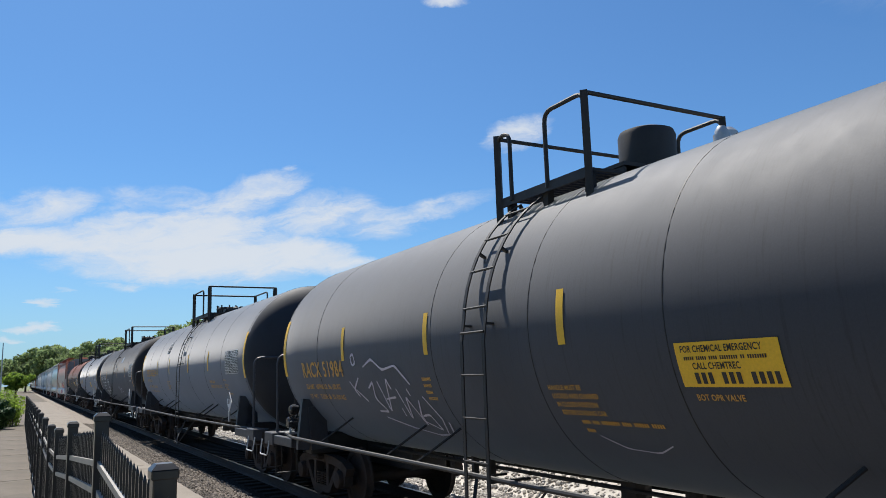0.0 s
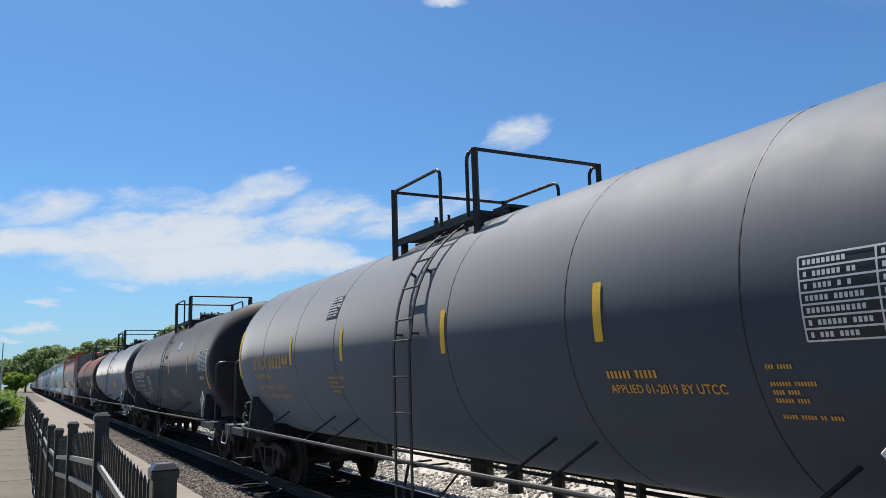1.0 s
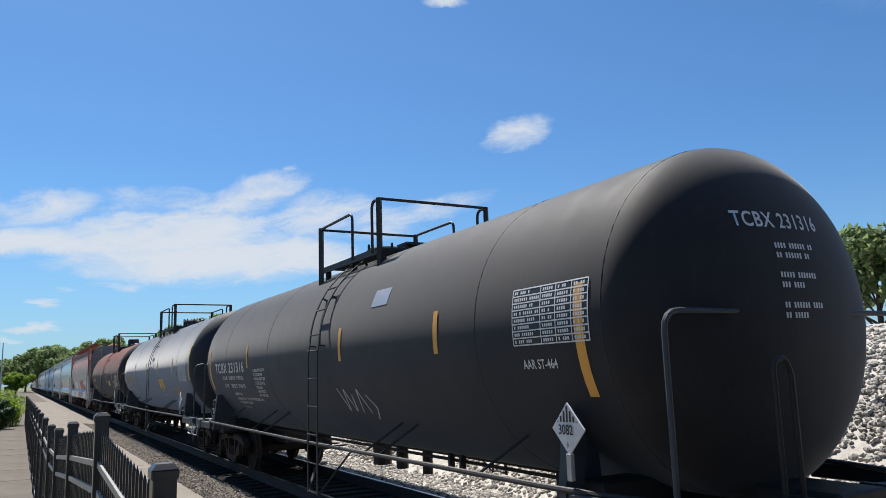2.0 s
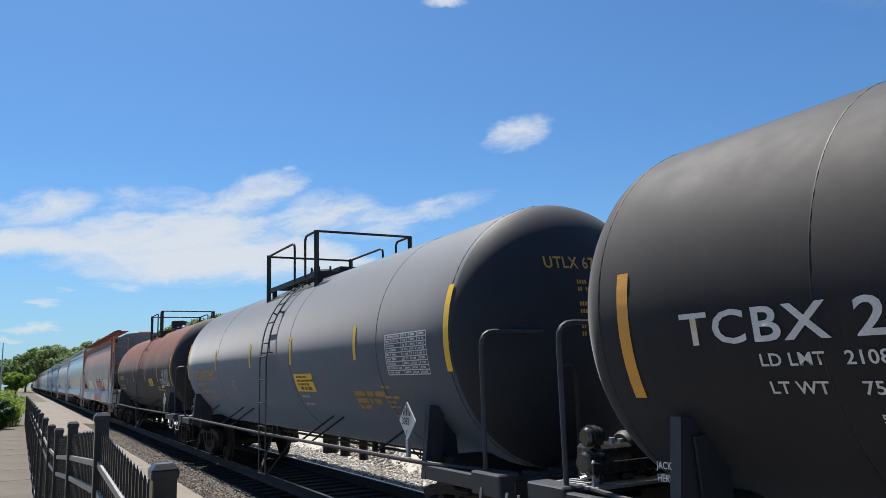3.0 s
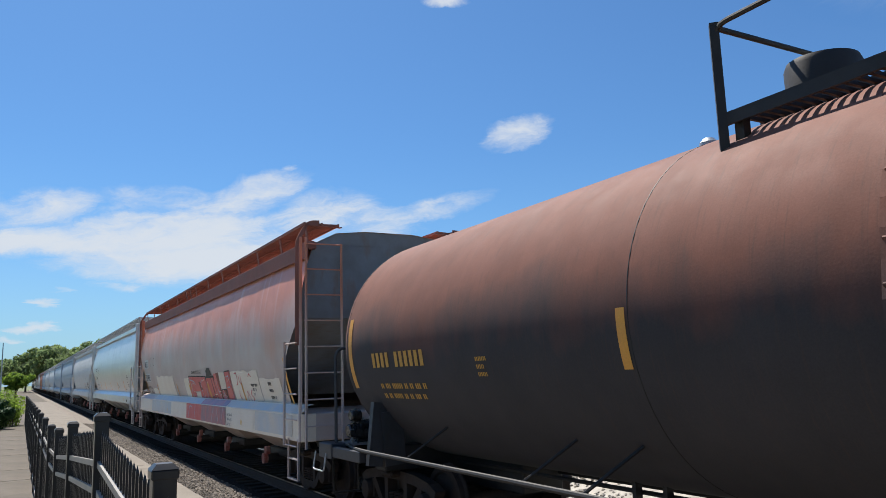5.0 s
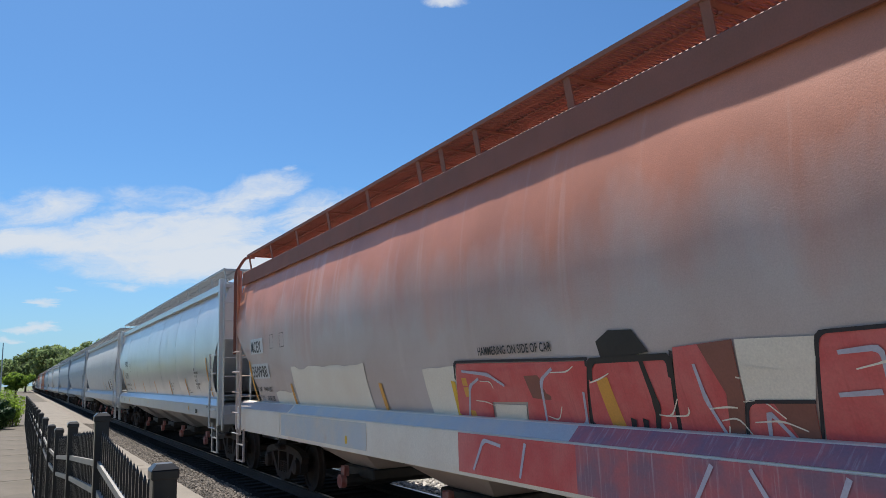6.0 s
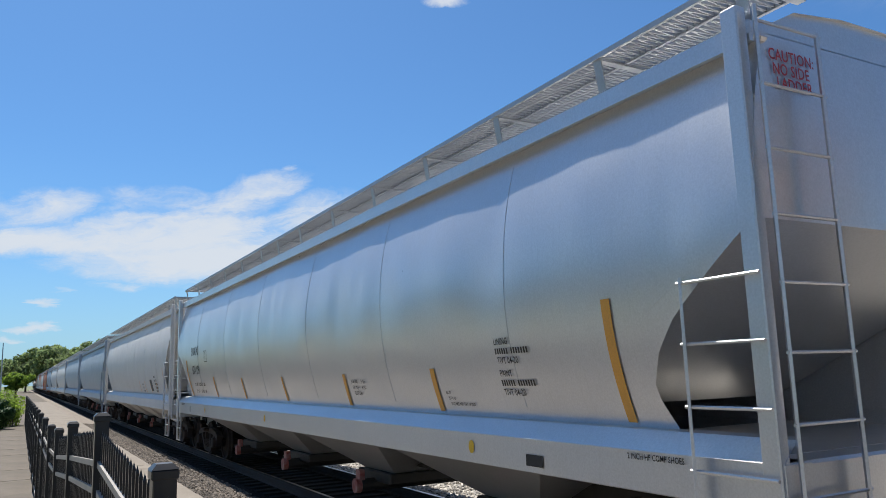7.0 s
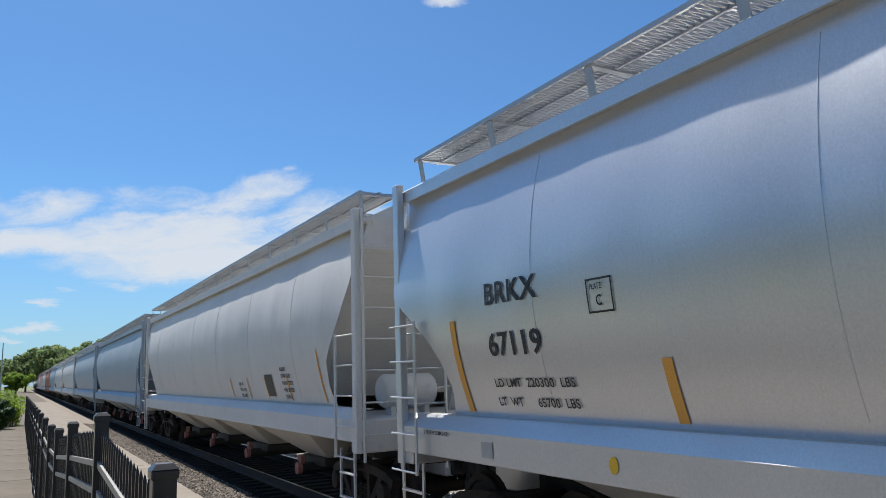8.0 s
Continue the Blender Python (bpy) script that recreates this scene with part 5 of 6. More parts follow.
    plate(e, tank_surface, 2.47, -0.58, 3.4, -0.31, "yellow", "emergency_sign", "faded yellow emergency notice panel")
    word_bars(e, tank_surface, ((3, 8, 9), (5, 4, 4, 8, 2), (4, 8, 3, 5)), 0.04, 2.55, -0.37, "black_ink", 1.5)
    word_bars(e, tank_surface, ((3, 3, 4),), 0.075, 2.65, -0.555, "black_ink", name="number_bar")
    plate(e, tank_surface, 5.04, -0.65, 5.55, -0.36, "white_ink", "data_panel", lift=0.004)
    plate(e, tank_surface, 5.08, -0.58, 5.28, -0.39, "black_ink", "data_panel", lift=0.008)
    plate(e, tank_surface, 5.31, -0.58, 5.51, -0.39, "black_ink", "data_panel", lift=0.008)
    word_bars(e, tank_surface, ((7, 4), (7, 7, 2, 3)), 0.08, 4.2, -0.65, "yellow_ink", 1.3)
    word_bars(e, tank_surface, ((4, 3), (6,), (7,)), 0.045, 5.3, -0.75, "orange_tape", 1.6)
    word_bars(e, tank_surface, ((4, 6),), 0.22, -6.5, -0.32, "yellow_ink", 1.3)
    word_bars(e, tank_surface, ((7,), (5,), (6,)), 0.05, -3.9, -0.3, "yellow_ink", 1.6)
    word_bars(e, tank_surface, ((2, 3, 6, 2, 2, 3, 2), (2, 2, 5, 2, 2, 3, 2)), 0.08, -6.4, -0.6, "yellow_ink", 1.7)
    diamond_placard(e, -1.6, -6.58, 1.5)
    word_bars(e, head_surface(7.35), ((4, 6), (), (4, 6, 2), (2, 6, 2), (), (5, 7)), 0.09, -0.6, 3.2, "yellow_ink", 1.3)
    CARS.append((e, 76.18))
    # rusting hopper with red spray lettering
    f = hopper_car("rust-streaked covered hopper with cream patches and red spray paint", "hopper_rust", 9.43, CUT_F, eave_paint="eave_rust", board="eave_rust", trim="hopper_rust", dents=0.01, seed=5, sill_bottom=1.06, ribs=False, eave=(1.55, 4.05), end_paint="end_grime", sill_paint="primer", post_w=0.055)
    CARS.append((f, 94.78))
    dress_rust_hopper(f)
    # silver hopper
    g = hopper_car("silver-grey covered hopper with yellow tape and black lettering", "hopper_silver", 9.97, CUT_G, seed=7, dents=0.022)
    CARS.append((g, 115.79))
    dress_silver_hopper(g)
    h = hopper_car("dusty white covered hopper with dented sides", "hopper_white", 9.95, CUT_H, seed=11, dents=0.016, reservoir=True)
    CARS.append((h, 136.96))
    for y in (-8.3, -6.6, -5.2, -3.9, -2.5):
        hopper_mark(h, y, 1.7, 2.5 if y < -8 else 2.1, w=0.06)
    word_bars(h, HOPPER_SIDE[h], ((6,), (5, 4), (6, 5), (4, 6), (7,)), 0.08, 6.3, 2.2, "black_ink", 1.5)
    plate(h, HOPPER_SIDE[h], 5.2, 1.75, 5.7, 2.15, "black_ink", "data_panel")
    word_bars(h, HOPPER_SIDE[h], ((4, 2), (5, 4), (4, 4)), 0.08, 3.2, 1.95, "black_ink", 1.5)
    # the rest of the train, further off
    kinds = (("hopper_blue", "pale blue-grey covered hopper"), ("hopper_blue", "blue-grey covered hopper"), ("hopper_white", "pale grey covered hopper"), ("hopper_white", "off-white covered hopper"),
             ("hopper_blue", "dull blue-grey covered hopper"), ("hopper_orange", "orange-brown covered hopper"), ("hopper_white", "grimy white covered hopper"), ("hopper_rust", "rust-brown covered hopper"),
             ("hopper_white", "weathered white covered hopper"), ("hopper_rust", "rusty covered hopper"))
    y = 158.1
    for k, (paint, label) in enumerate(kinds):
        CARS.append((hopper_car(label + " in a long train", paint, 9.95, CUT_H, detail=k < 1, rolls=k < 1, seed=20 + k), y))
        y += 21.1
    for k in range(4):
        t = tank_car("dark tank car far down the train", "tank_black" if k % 2 else "tank_grey", rolls=False)
        CARS.append((t, y - 2))
        y += 17.5


def sill_surface(u, v, lift):
    return Vector((-(1.64 + lift), -u, v))


def end_surface(half):
    return lambda u, v, lift: Vector((u, -half + 0.075 - lift, v))


def round_mark(car, surface, u, v, r, mat):
    bm = bmesh.new()
    ring = [bm.verts.new((u + r * 0.8 * math.cos(k * math.tau / 16), v + r * math.sin(k * math.tau / 16), 0)) for k in range(16)]
    bm.faces.new(ring)
    part("dot_mark", put_on(bm, surface, 0.005), mat, car)


def polygon_mark(car, surface, pts, mat, name, lift):
    """A flat painted shape, cut into strips so that it follows the side."""
    bm = bmesh.new()
    bm.faces.new([bm.verts.new((u, v, 0)) for u, v in pts])
    for k in range(1, 8):
        z = 1.5 + k * 0.11
        bmesh.ops.bisect_plane(bm, geom=bm.verts[:] + bm.edges[:] + bm.faces[:], plane_co=(0, z, 0), plane_no=(0, 1, 0))
    part(name, put_on(bm, surface, lift), mat, car)


def ragged_patch(car, u0, u1, v1, mat, seed, v0=1.52, lift=0.003):
    rng = random.Random(seed)
    n = max(4, int((u1 - u0) / 0.22))
    topline = [(u0 + (u1 - u0) * k / n, v1 + rng.uniform(-0.03, 0.03)) for k in range(n + 1)]
    polygon_mark(car, HOPPER_SIDE[car], [(u0, v0)] + topline + [(u1, v0)], mat, "paint_patch", lift)


def dress_rust_hopper(f):
    for y, z0, z1 in ((8.45, 1.52, 2.43), (6.07, 1.5, 1.98), (2.35, 1.5, 1.98), (0.2, 1.5, 2.03), (-5.26, 1.5, 2.0), (-8.45, 1.52, 2.43)):
        hopper_mark(f, y, z0, z1)
    S, L = HOPPER_SIDE[f], sill_surface
    # repainted patches along the bottom
    ragged_patch(f, -7.1, -6.0, 1.84, "primer", 1, lift=0.002)
    ragged_patch(f, -5.9, -2.75, 2.24, "primer", 2)
    ragged_patch(f, -1.1, -0.32, 2.15, "primer", 3)
    ragged_patch(f, 4.45, 6.6, 2.24, "primer", 5)
    ragged_patch(f, 6.65, 8.0, 2.08, "primer", 6)
    for u0, u1, mat in ((-8.9, -6.4, "primer"), (-6.3, -2.6, "blue_patch"), (-2.5, -0.1, "primer"), (4.5, 6.6, "primer"), (6.7, 9.0, "blue_patch")):
        bm = patch(bmesh.new(), u0, 1.12, u1, 1.47, 3, 1)
        part("paint_patch", put_on(bm, L, 0.003), mat, f)
    plate(f, S, -8.25, 2.55, -7.42, 2.84, "white_ink", "mark_panel", lift=0.005)
    plate(f, S, -8.34, 2.08, -7.22, 2.36, "white_ink", "mark_panel", lift=0.005)
    lettering(f, S, "MCEX", 0.22, -8.22, 2.58, "black_ink", 0.86, 1.1, width=0.66)
    lettering(f, S, "350988", 0.22, -8.31, 2.11, "black_ink", 0.84, 1.1, width=0.95)
    lettering(f, S, "LD LMT   194800 LBS", 0.09, -8.3, 1.84, "black_ink", 0.74, width=1.0)
    lettering(f, S, "LT WT     68200 LBS", 0.09, -8.28, 1.67, "black_ink", 0.74, width=1.02)
    for u in (-6.95, -6.35):
        bm = bmesh.new()
        for a, b in (((u, 2.62), (u + 0.22, 2.62)), ((u, 2.86), (u + 0.22, 2.86)), ((u, 2.62), (u, 2.86)), ((u + 0.22, 2.62), (u + 0.22, 2.86))):
            patch(bm, min(a[0], b[0]) - 0.004, min(a[1], b[1]) - 0.004, max(a[0], b[0]) + 0.004, max(a[1], b[1]) + 0.004, 1, 1)
        part("plate_mark", put_on(bm, S, 0.005), "dark_frame", f)
    lettering(f, S, "HAMMERING ON SIDE OF CAR", 0.085, 0.2, 2.25, "black_ink", 0.62, width=1.2)
    word_bars(f, S, ((6, 5),), 0.06, 6.0, 1.93, "black_ink", 1.4)
    lettering(f, S, "LINED 1-18", 0.06, 6.0, 1.84, "black_ink", 0.75)
    lettering(f, S, "TIVT", 0.06, 6.02, 1.75, "black_ink", 0.75)
    word_bars(f, S, ((4, 2, 2, 5), (4, 4)), 0.05, 6.1, 1.6, "black_ink", 1.5)
    word_bars(f, S, ((5,), (6,), (5, 2), (6,)), 0.07, 7.2, 1.95, "black_ink", 1.8)
    lettering(f, L, "EXW 10-8  H 3-8", 0.06, 4.44, 1.31, "black_ink", 0.75)
    lettering(f, L, "EW 9-0  H 15-2", 0.06, 4.44, 1.21, "black_ink", 0.75)
    lettering(f, L, "CU FT 5700", 0.06, 4.44, 1.11, "black_ink", 0.75)
    round_mark(f, L, 5.65, 1.22, 0.06, "yellow")
    round_mark(f, L, -3.3, 1.22, 0.06, "yellow")
    for s in (-1, 1):
        for c in (-1, 1):
            bm = bmesh.new()
            e = s * 9.43
            for y in (e - s * 0.02,):
                pts = bent([(c * 1.7, y, 2.6), (c * 1.7, y, 4.32), (c * 1.5, y - s * 0.02, 4.66), (c * 1.3, y - s * 0.02, 4.67)], 0.1)
                for p0, p1 in zip(pts, pts[1:]):
                    bar(bm, p0, p1, 0.06, 0.02, (0, 1, 0))
            part("grab_rail", bm, "eave_rust", f)
    # red sprayed block letters with pale edges, running down over the sill
    red = (((-0.55, 1.52), (-0.29, 2.18), (1.84, 2.15), (1.6, 1.52), (0.72, 1.52), (0.85, 1.8), (0.24, 1.79), (0.14, 1.52)),
           ((1.66, 1.52), (1.86, 2.17), (2.74, 2.17), (2.6, 1.52)),
           ((2.64, 1.52), (2.79, 2.22), (3.31, 2.25), (3.29, 1.85), (3.16, 1.52)),
           ((3.2, 1.52), (3.31, 1.85), (3.79, 1.86), (3.74, 1.52)),
           ((3.76, 1.52), (3.93, 2.25), (4.42, 2.26), (4.3, 1.52)))
    for pts in red:
        polygon_mark(f, S, pts, "spray_red", "spray_letter", 0.006)
    for pts in (((3.02, 2.23), (3.31, 2.25), (3.29, 1.85), (3.18, 1.54), (3.08, 1.56), (3.16, 1.9)), ((3.5, 1.85), (3.79, 1.86), (3.74, 1.53), (3.66, 1.53)), ((0.9, 2.04), (1.3, 2.05), (1.22, 1.82), (0.95, 1.84))):
        polygon_mark(f, S, pts, "eave_rust", "spray_letter", 0.008)
    rng = random.Random(6)
    for _ in range(16):
        u, v = rng.uniform(-0.3, 4.2), rng.uniform(1.58, 2.1)
        strokes(f, S, [[(u, v), (u + rng.uniform(0.05, 0.25), v + rng.uniform(-0.05, 0.05)), (u + rng.uniform(0.2, 0.4), v + rng.uniform(-0.12, 0.12))]], 0.012, "primer", "paint_crack")
    polygon_mark(f, S, ((3.3, 1.86), (3.33, 2.25), (3.91, 2.24), (3.8, 1.87)), "primer", "paint_patch", 0.006)
    polygon_mark(f, S, ((0.2, 1.56), (0.28, 1.77), (0.81, 1.77), (0.72, 1.56)), "primer", "paint_patch", 0.007)
    polygon_mark(f, S, ((2.02, 2.14), (2.0, 2.3), (2.16, 2.38), (2.42, 2.37), (2.55, 2.2)), "black_ink", "spray_letter", 0.007)
    polygon_mark(f, S, ((1.94, 1.56), (1.9, 2.0), (2.04, 2.02), (2.1, 1.56)), "orange_tape", "spray_letter", 0.008)
    for u0, u1, mat in ((-0.2, 1.7, "spray_red"), (1.7, 4.3, "spray_plum")):
        part("spray_letter", put_on(patch(bmesh.new(), u0, 1.1, u1, 1.485, 6, 1), L, 0.006), mat, f)
    slope = lambda u, v, lift: Vector((-(1.632 - 0.985 * (v - 1.496) + lift), -u, v + lift))
    for u0, u1, mat in ((-9.3, -6.0, "hopper_rust"), (-5.9, -0.2, "blue_patch"), (-0.2, 1.6, "blue_patch"), (1.6, 4.3, "spray_plum"), (4.35, 9.3, "blue_patch")):
        part("paint_patch", put_on(patch(bmesh.new(), u0, 1.5, u1, 1.62, 6, 1), slope, 0.004), mat, f)
    strokes(f, S, [[(-0.2, 2.1), (0.3, 2.06), (0.55, 1.95)], [(-0.3, 1.62), (-0.1, 1.95), (0.1, 2.02)], [(1.05, 1.6), (1.15, 2.0), (1.35, 2.1)], [(1.3, 1.6), (1.62, 1.62), (1.7, 1.9)],
                   [(2.95, 2.1), (2.98, 1.85), (3.08, 1.58)], [(3.4, 1.6), (3.45, 1.8), (3.6, 1.6)], [(4.02, 2.14), (4.28, 2.16), (4.24, 1.62)], [(3.96, 1.9), (4.22, 1.92)]], 0.035, "spray_white", "spray_edge")
    strokes(f, S, [[(-0.58, 1.52), (-0.31, 2.2), (1.86, 2.17)], [(1.62, 1.52), (1.84, 2.18)], [(2.6, 1.52), (2.77, 2.2)], [(3.2, 1.54), (3.31, 1.85), (3.8, 1.86)], [(3.74, 1.54), (3.92, 2.26), (4.42, 2.27)]], 0.03, "tank_rust", "spray_edge")
    strokes(f, S, [[(1.66, 1.54), (1.88, 2.15), (2.74, 2.16), (2.62, 1.54)], [(2.45, 2.14), (2.5, 1.8), (2.4, 1.54)], [(2.15, 1.54), (2.2, 1.7)], [(2.28, 1.54), (2.33, 1.7)]], 0.06, "black_ink", "spray_edge")
    strokes(f, L, [[(0.1, 1.14), (0.3, 1.44), (0.6, 1.4)], [(0.9, 1.14), (1.0, 1.45)], [(2.9, 1.13), (3.1, 1.45)], [(3.4, 1.45), (3.6, 1.15)], [(3.9, 1.14), (4.05, 1.46)]], 0.04, "spray_white", "spray_edge")
    strokes(f, S, [[(4.8, 2.2), (5.0, 2.22), (4.98, 1.98), (4.85, 1.96)], [(5.15, 2.16), (5.15, 2.0), (5.3, 2.0), (5.3, 2.16)], [(5.0, 1.85), (4.88, 1.75), (5.0, 1.64)], [(5.5, 1.62), (5.6, 1.85), (5.75, 1.62)],
                   [(5.95, 1.86), (5.82, 1.76), (5.98, 1.7), (5.85, 1.6)], [(5.9, 2.12), (6.0, 2.2), (6.12, 2.12)]], 0.03, "spray_red", "spray_edge")
    strokes(f, S, [[(-0.52, 1.53), (-0.43, 2.0)]], 0.09, "yellow", "spray_edge")


def dress_silver_hopper(g):
    for y, z0, z1 in ((-8.51, 1.67, 2.62), (-5.47, 1.67, 2.14), (-2.76, 1.67, 2.11), (0.18, 1.68, 2.1), (3.0, 1.68, 2.1), (5.64, 1.68, 2.15), (8.56, 1.68, 2.62)):
        hopper_mark(g, y, z0, z1)
    S, L = HOPPER_SIDE[g], sill_surface
    lettering(g, S, "BRKX", 0.22, -7.92, 2.73, "black_ink", 0.88, 1.1, width=0.86)
    lettering(g, S, "67119", 0.23, -7.93, 2.24, "black_ink", 0.88, 1.05, width=0.85)
    lettering(g, S, "LD LMT  220300  LBS", 0.085, -7.97, 1.94, "black_ink", 0.8, width=1.22)
    lettering(g, S, "LT  WT      65700  LBS", 0.085, -7.99, 1.76, "black_ink", 0.8, width=1.23)
    bm = bmesh.new()
    u0, u1, v0, v1 = -6.37, -6.08, 2.53, 2.79
    for a, b, c, d in ((u0, v0, u1, v0), (u0, v1, u1, v1), (u0, v0, u0, v1), (u1, v0, u1, v1)):
        patch(bm, a - 0.008, b - 0.008, c + 0.008, d + 0.008, 1, 2)
    part("plate_mark", put_on(bm, S, 0.005), "black_ink", g)
    lettering(g, S, "PLATE", 0.05, -6.33, 2.71, "black_ink", 0.75)
    lettering(g, S, "C", 0.09, -6.27, 2.58, "black_ink", 0.85)
    lettering(g, S, "LINING", 0.065, 6.85, 2.34, "black_ink", 0.85)
    word_bars(g, S, ((6, 7),), 0.065, 6.85, 2.25, "black_ink")
    lettering(g, S, "TIVT 04-20", 0.065, 6.86, 2.16, "black_ink", 0.85)
    lettering(g, S, "PAINT", 0.065, 6.85, 2.04, "black_ink", 0.85)
    word_bars(g, S, ((6, 7),), 0.065, 6.84, 1.95, "black_ink")
    lettering(g, S, "TIVT 04-20", 0.065, 6.84, 1.86, "black_ink", 0.85)
    lettering(g, S, "EXW 10-8        H  8-5", 0.055, 3.0, 1.98, "black_ink", 0.7)
    lettering(g, S, "EW   8-8        H 15-1", 0.055, 3.02, 1.9, "black_ink", 0.7)
    lettering(g, S, "CU FT 6241", 0.055, 3.04, 1.82, "black_ink", 0.7)
    lettering(g, S, "RPL-77", 0.035, 5.67, 1.86, "black_ink", 0.75)
    lettering(g, S, "BLT 11-09", 0.035, 5.7, 1.8, "black_ink", 0.75)
    lettering(g, S, "RULE 88B2 INSP  TIVT  04-2020", 0.035, 5.72, 1.74, "black_ink", 0.75)
    lettering(g, L, "2 INCH HF COMP SHOES", 0.045, 8.64, 1.43, "black_ink", 0.8)
    lettering(g, L, "2 INCH HF COMP SHOES", 0.045, -9.3, 1.43, "black_ink", 0.8)
    for u in (6.39, -6.2, -1.0):
        round_mark(g, L, u, 1.36, 0.065, "yellow")
    plate(g, L, 7.33, 1.26, 7.58, 1.36, "black_iron", "tag_reader_plate", nv=1)
    plate(g, L, -8.1, 1.27, -7.9, 1.42, "galvanised", "card_holder", nv=1)
    E = end_surface(9.97)
    for k, line in enumerate(("CAUTION:", "NO SIDE", "LADDER")):
        lettering(g, E, line, 0.085, -1.3 + 0.03 * k, 4.12 - 0.1 * k, "red_ink", 0.85, name="warning")


def motions():
    for car, y in CARS:
        walk(car, [(t, pose(TRACK, y - SPEED * t, 0)) for t in ROWS_T])
    step = SPEED / FPS / 0.457
    for w, d in WHEELS:
        walk(w, [(k / FPS, Matrix.Translation((0, d, 0.457)) @ Matrix.Rotation(k * step, 4, "X")) for k in range(8 * FPS + 1)])


make_train()


# ---- ground, track ----
def sheet(name, x0, x1, y0, y1, z, mat, label, step=None, thick=0.2):
    bm = bmesh.new()
    box(bm, x0, y0, z - thick, x1, y1, z)
    return tagged(new(name, mesh_of(name, bm, mat)), label, "ground", kind="structure")


def make_ground():
    bm = bmesh.new()
    box(bm, -900, -200, -0.9, 900, 1800, -0.42)
    tagged(new("ground", mesh_of("ground", bm, "grass")), "dry grass ground reaching the horizon", "ground", kind="structure")
    pave = sheet("pavement", -9, 3.0, -12, 300, -0.03, "earth", "worn sunlit concrete paving beside the track", thick=0.5)
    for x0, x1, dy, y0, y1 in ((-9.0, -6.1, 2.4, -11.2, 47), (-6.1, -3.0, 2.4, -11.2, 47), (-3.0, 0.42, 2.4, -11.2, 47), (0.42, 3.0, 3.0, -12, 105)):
        # strips left of x = -3 are unseen reflectors, added for bounced light
        paint = "concrete_light" if x0 > 0 else "concrete" if x0 > -4 else "concrete_bounce"
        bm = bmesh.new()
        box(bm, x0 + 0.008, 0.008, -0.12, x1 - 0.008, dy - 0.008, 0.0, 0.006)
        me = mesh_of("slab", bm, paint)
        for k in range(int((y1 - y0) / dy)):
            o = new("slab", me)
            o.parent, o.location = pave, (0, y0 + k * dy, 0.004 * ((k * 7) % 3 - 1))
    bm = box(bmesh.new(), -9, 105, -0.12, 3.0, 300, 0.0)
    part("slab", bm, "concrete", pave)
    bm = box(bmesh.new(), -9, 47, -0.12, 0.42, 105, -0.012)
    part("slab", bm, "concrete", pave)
    # ballast bed and the stone bank beyond the track
    bm = bmesh.new()
    prof = [(3.0, -0.05), (3.5, -0.12), (4.1, -0.2), (4.3, -0.2), (7.2, -0.2), (8.0, -0.2), (8.6, 0.1), (10.5, 1.5), (12.5, 2.6), (14.5, 2.75), (30, 2.4), (60, -0.41)]
    ny = 90
    rows = []
    for j in range(ny + 1):
        y = -12 + 412 * (j / ny) ** 1.6
        rows.append([bm.verts.new((x, y, z + (0.18 * noise.noise(Vector((x * 0.5, y * 0.3, 0))) if x > 8.2 else 0))) for x, z in prof])
    for a, b in zip(rows, rows[1:]):
        for i in range(len(prof) - 1):
            bm.faces.new((a[i], a[i + 1], b[i + 1], b[i]))
    bed = new("ballast_bed", mesh_of("ballast_bed", bm, "stone", 60))
    tagged(bed, "grey crushed-stone bed and bank", "ballast", kind="structure")
    bed.data.materials.append(M["shade_stone"])
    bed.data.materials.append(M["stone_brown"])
    # bed below the cars takes the colour that holds their shade, near edge brown
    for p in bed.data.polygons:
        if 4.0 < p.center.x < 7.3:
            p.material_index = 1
        elif p.center.x < 4.0:
            p.material_index = 2
    # loose stones
    rng = random.Random(2)
    shapes = []
    for k in range(6):
        b = bmesh.new()
        bmesh.ops.create_icosphere(b, subdivisions=1, radius=1.0)
        vs = [v.co.copy() for v in b.verts]
        shapes.append(([c * rng.uniform(0.65, 1.25) for c in vs], [[v.index for v in f.verts] for f in b.faces]))
        b.free()
    verts, faces = [], []

    def lay(name, mat, label):
        me = bpy.data.meshes.new(name)
        me.from_pydata(verts, [], faces)
        me.materials.append(M[mat])
        tagged(new(name, me), label, "ballast", kind="stuff")
        verts.clear(), faces.clear()

    def drop(x, y, z, r):
        vs, fs = shapes[rng.randrange(6)]
        e = Euler((rng.uniform(0, 6), rng.uniform(0, 6), rng.uniform(0, 6))).to_matrix()
        base = len(verts)
        for c in vs:
            q = e @ c
            verts.append((x + q.x * r, y + q.y * r, z + q.z * r * 0.8))
        faces.extend([[base + i for i in f] for f in fs])

    def height(x):
        for (x0, z0), (x1, z1) in zip(prof, prof[1:]):
            if x0 <= x <= x1:
                return z0 + (z1 - z0) * (x - x0) / (x1 - x0)
        return -0.3

    for _ in range(20000):
        y = 6 + 40 * rng.random() ** 1.5
        x = 2.94 + 1.2 * rng.random() ** 1.3
        drop(x, y, height(x) + 0.005, rng.uniform(0.016, 0.042))
    lay("trackside_stones", "stone_brown", "loose brown grimy stones along the paving")
    for _ in range(38000):
        y = 2 + 38 * rng.random() ** 1.3
        x = rng.uniform(6.9, 13.0)
        drop(x, y, height(x) + 0.0, rng.uniform(0.025, 0.06))
    lay("ballast_stones", "stone", "loose angular grey ballast stones")


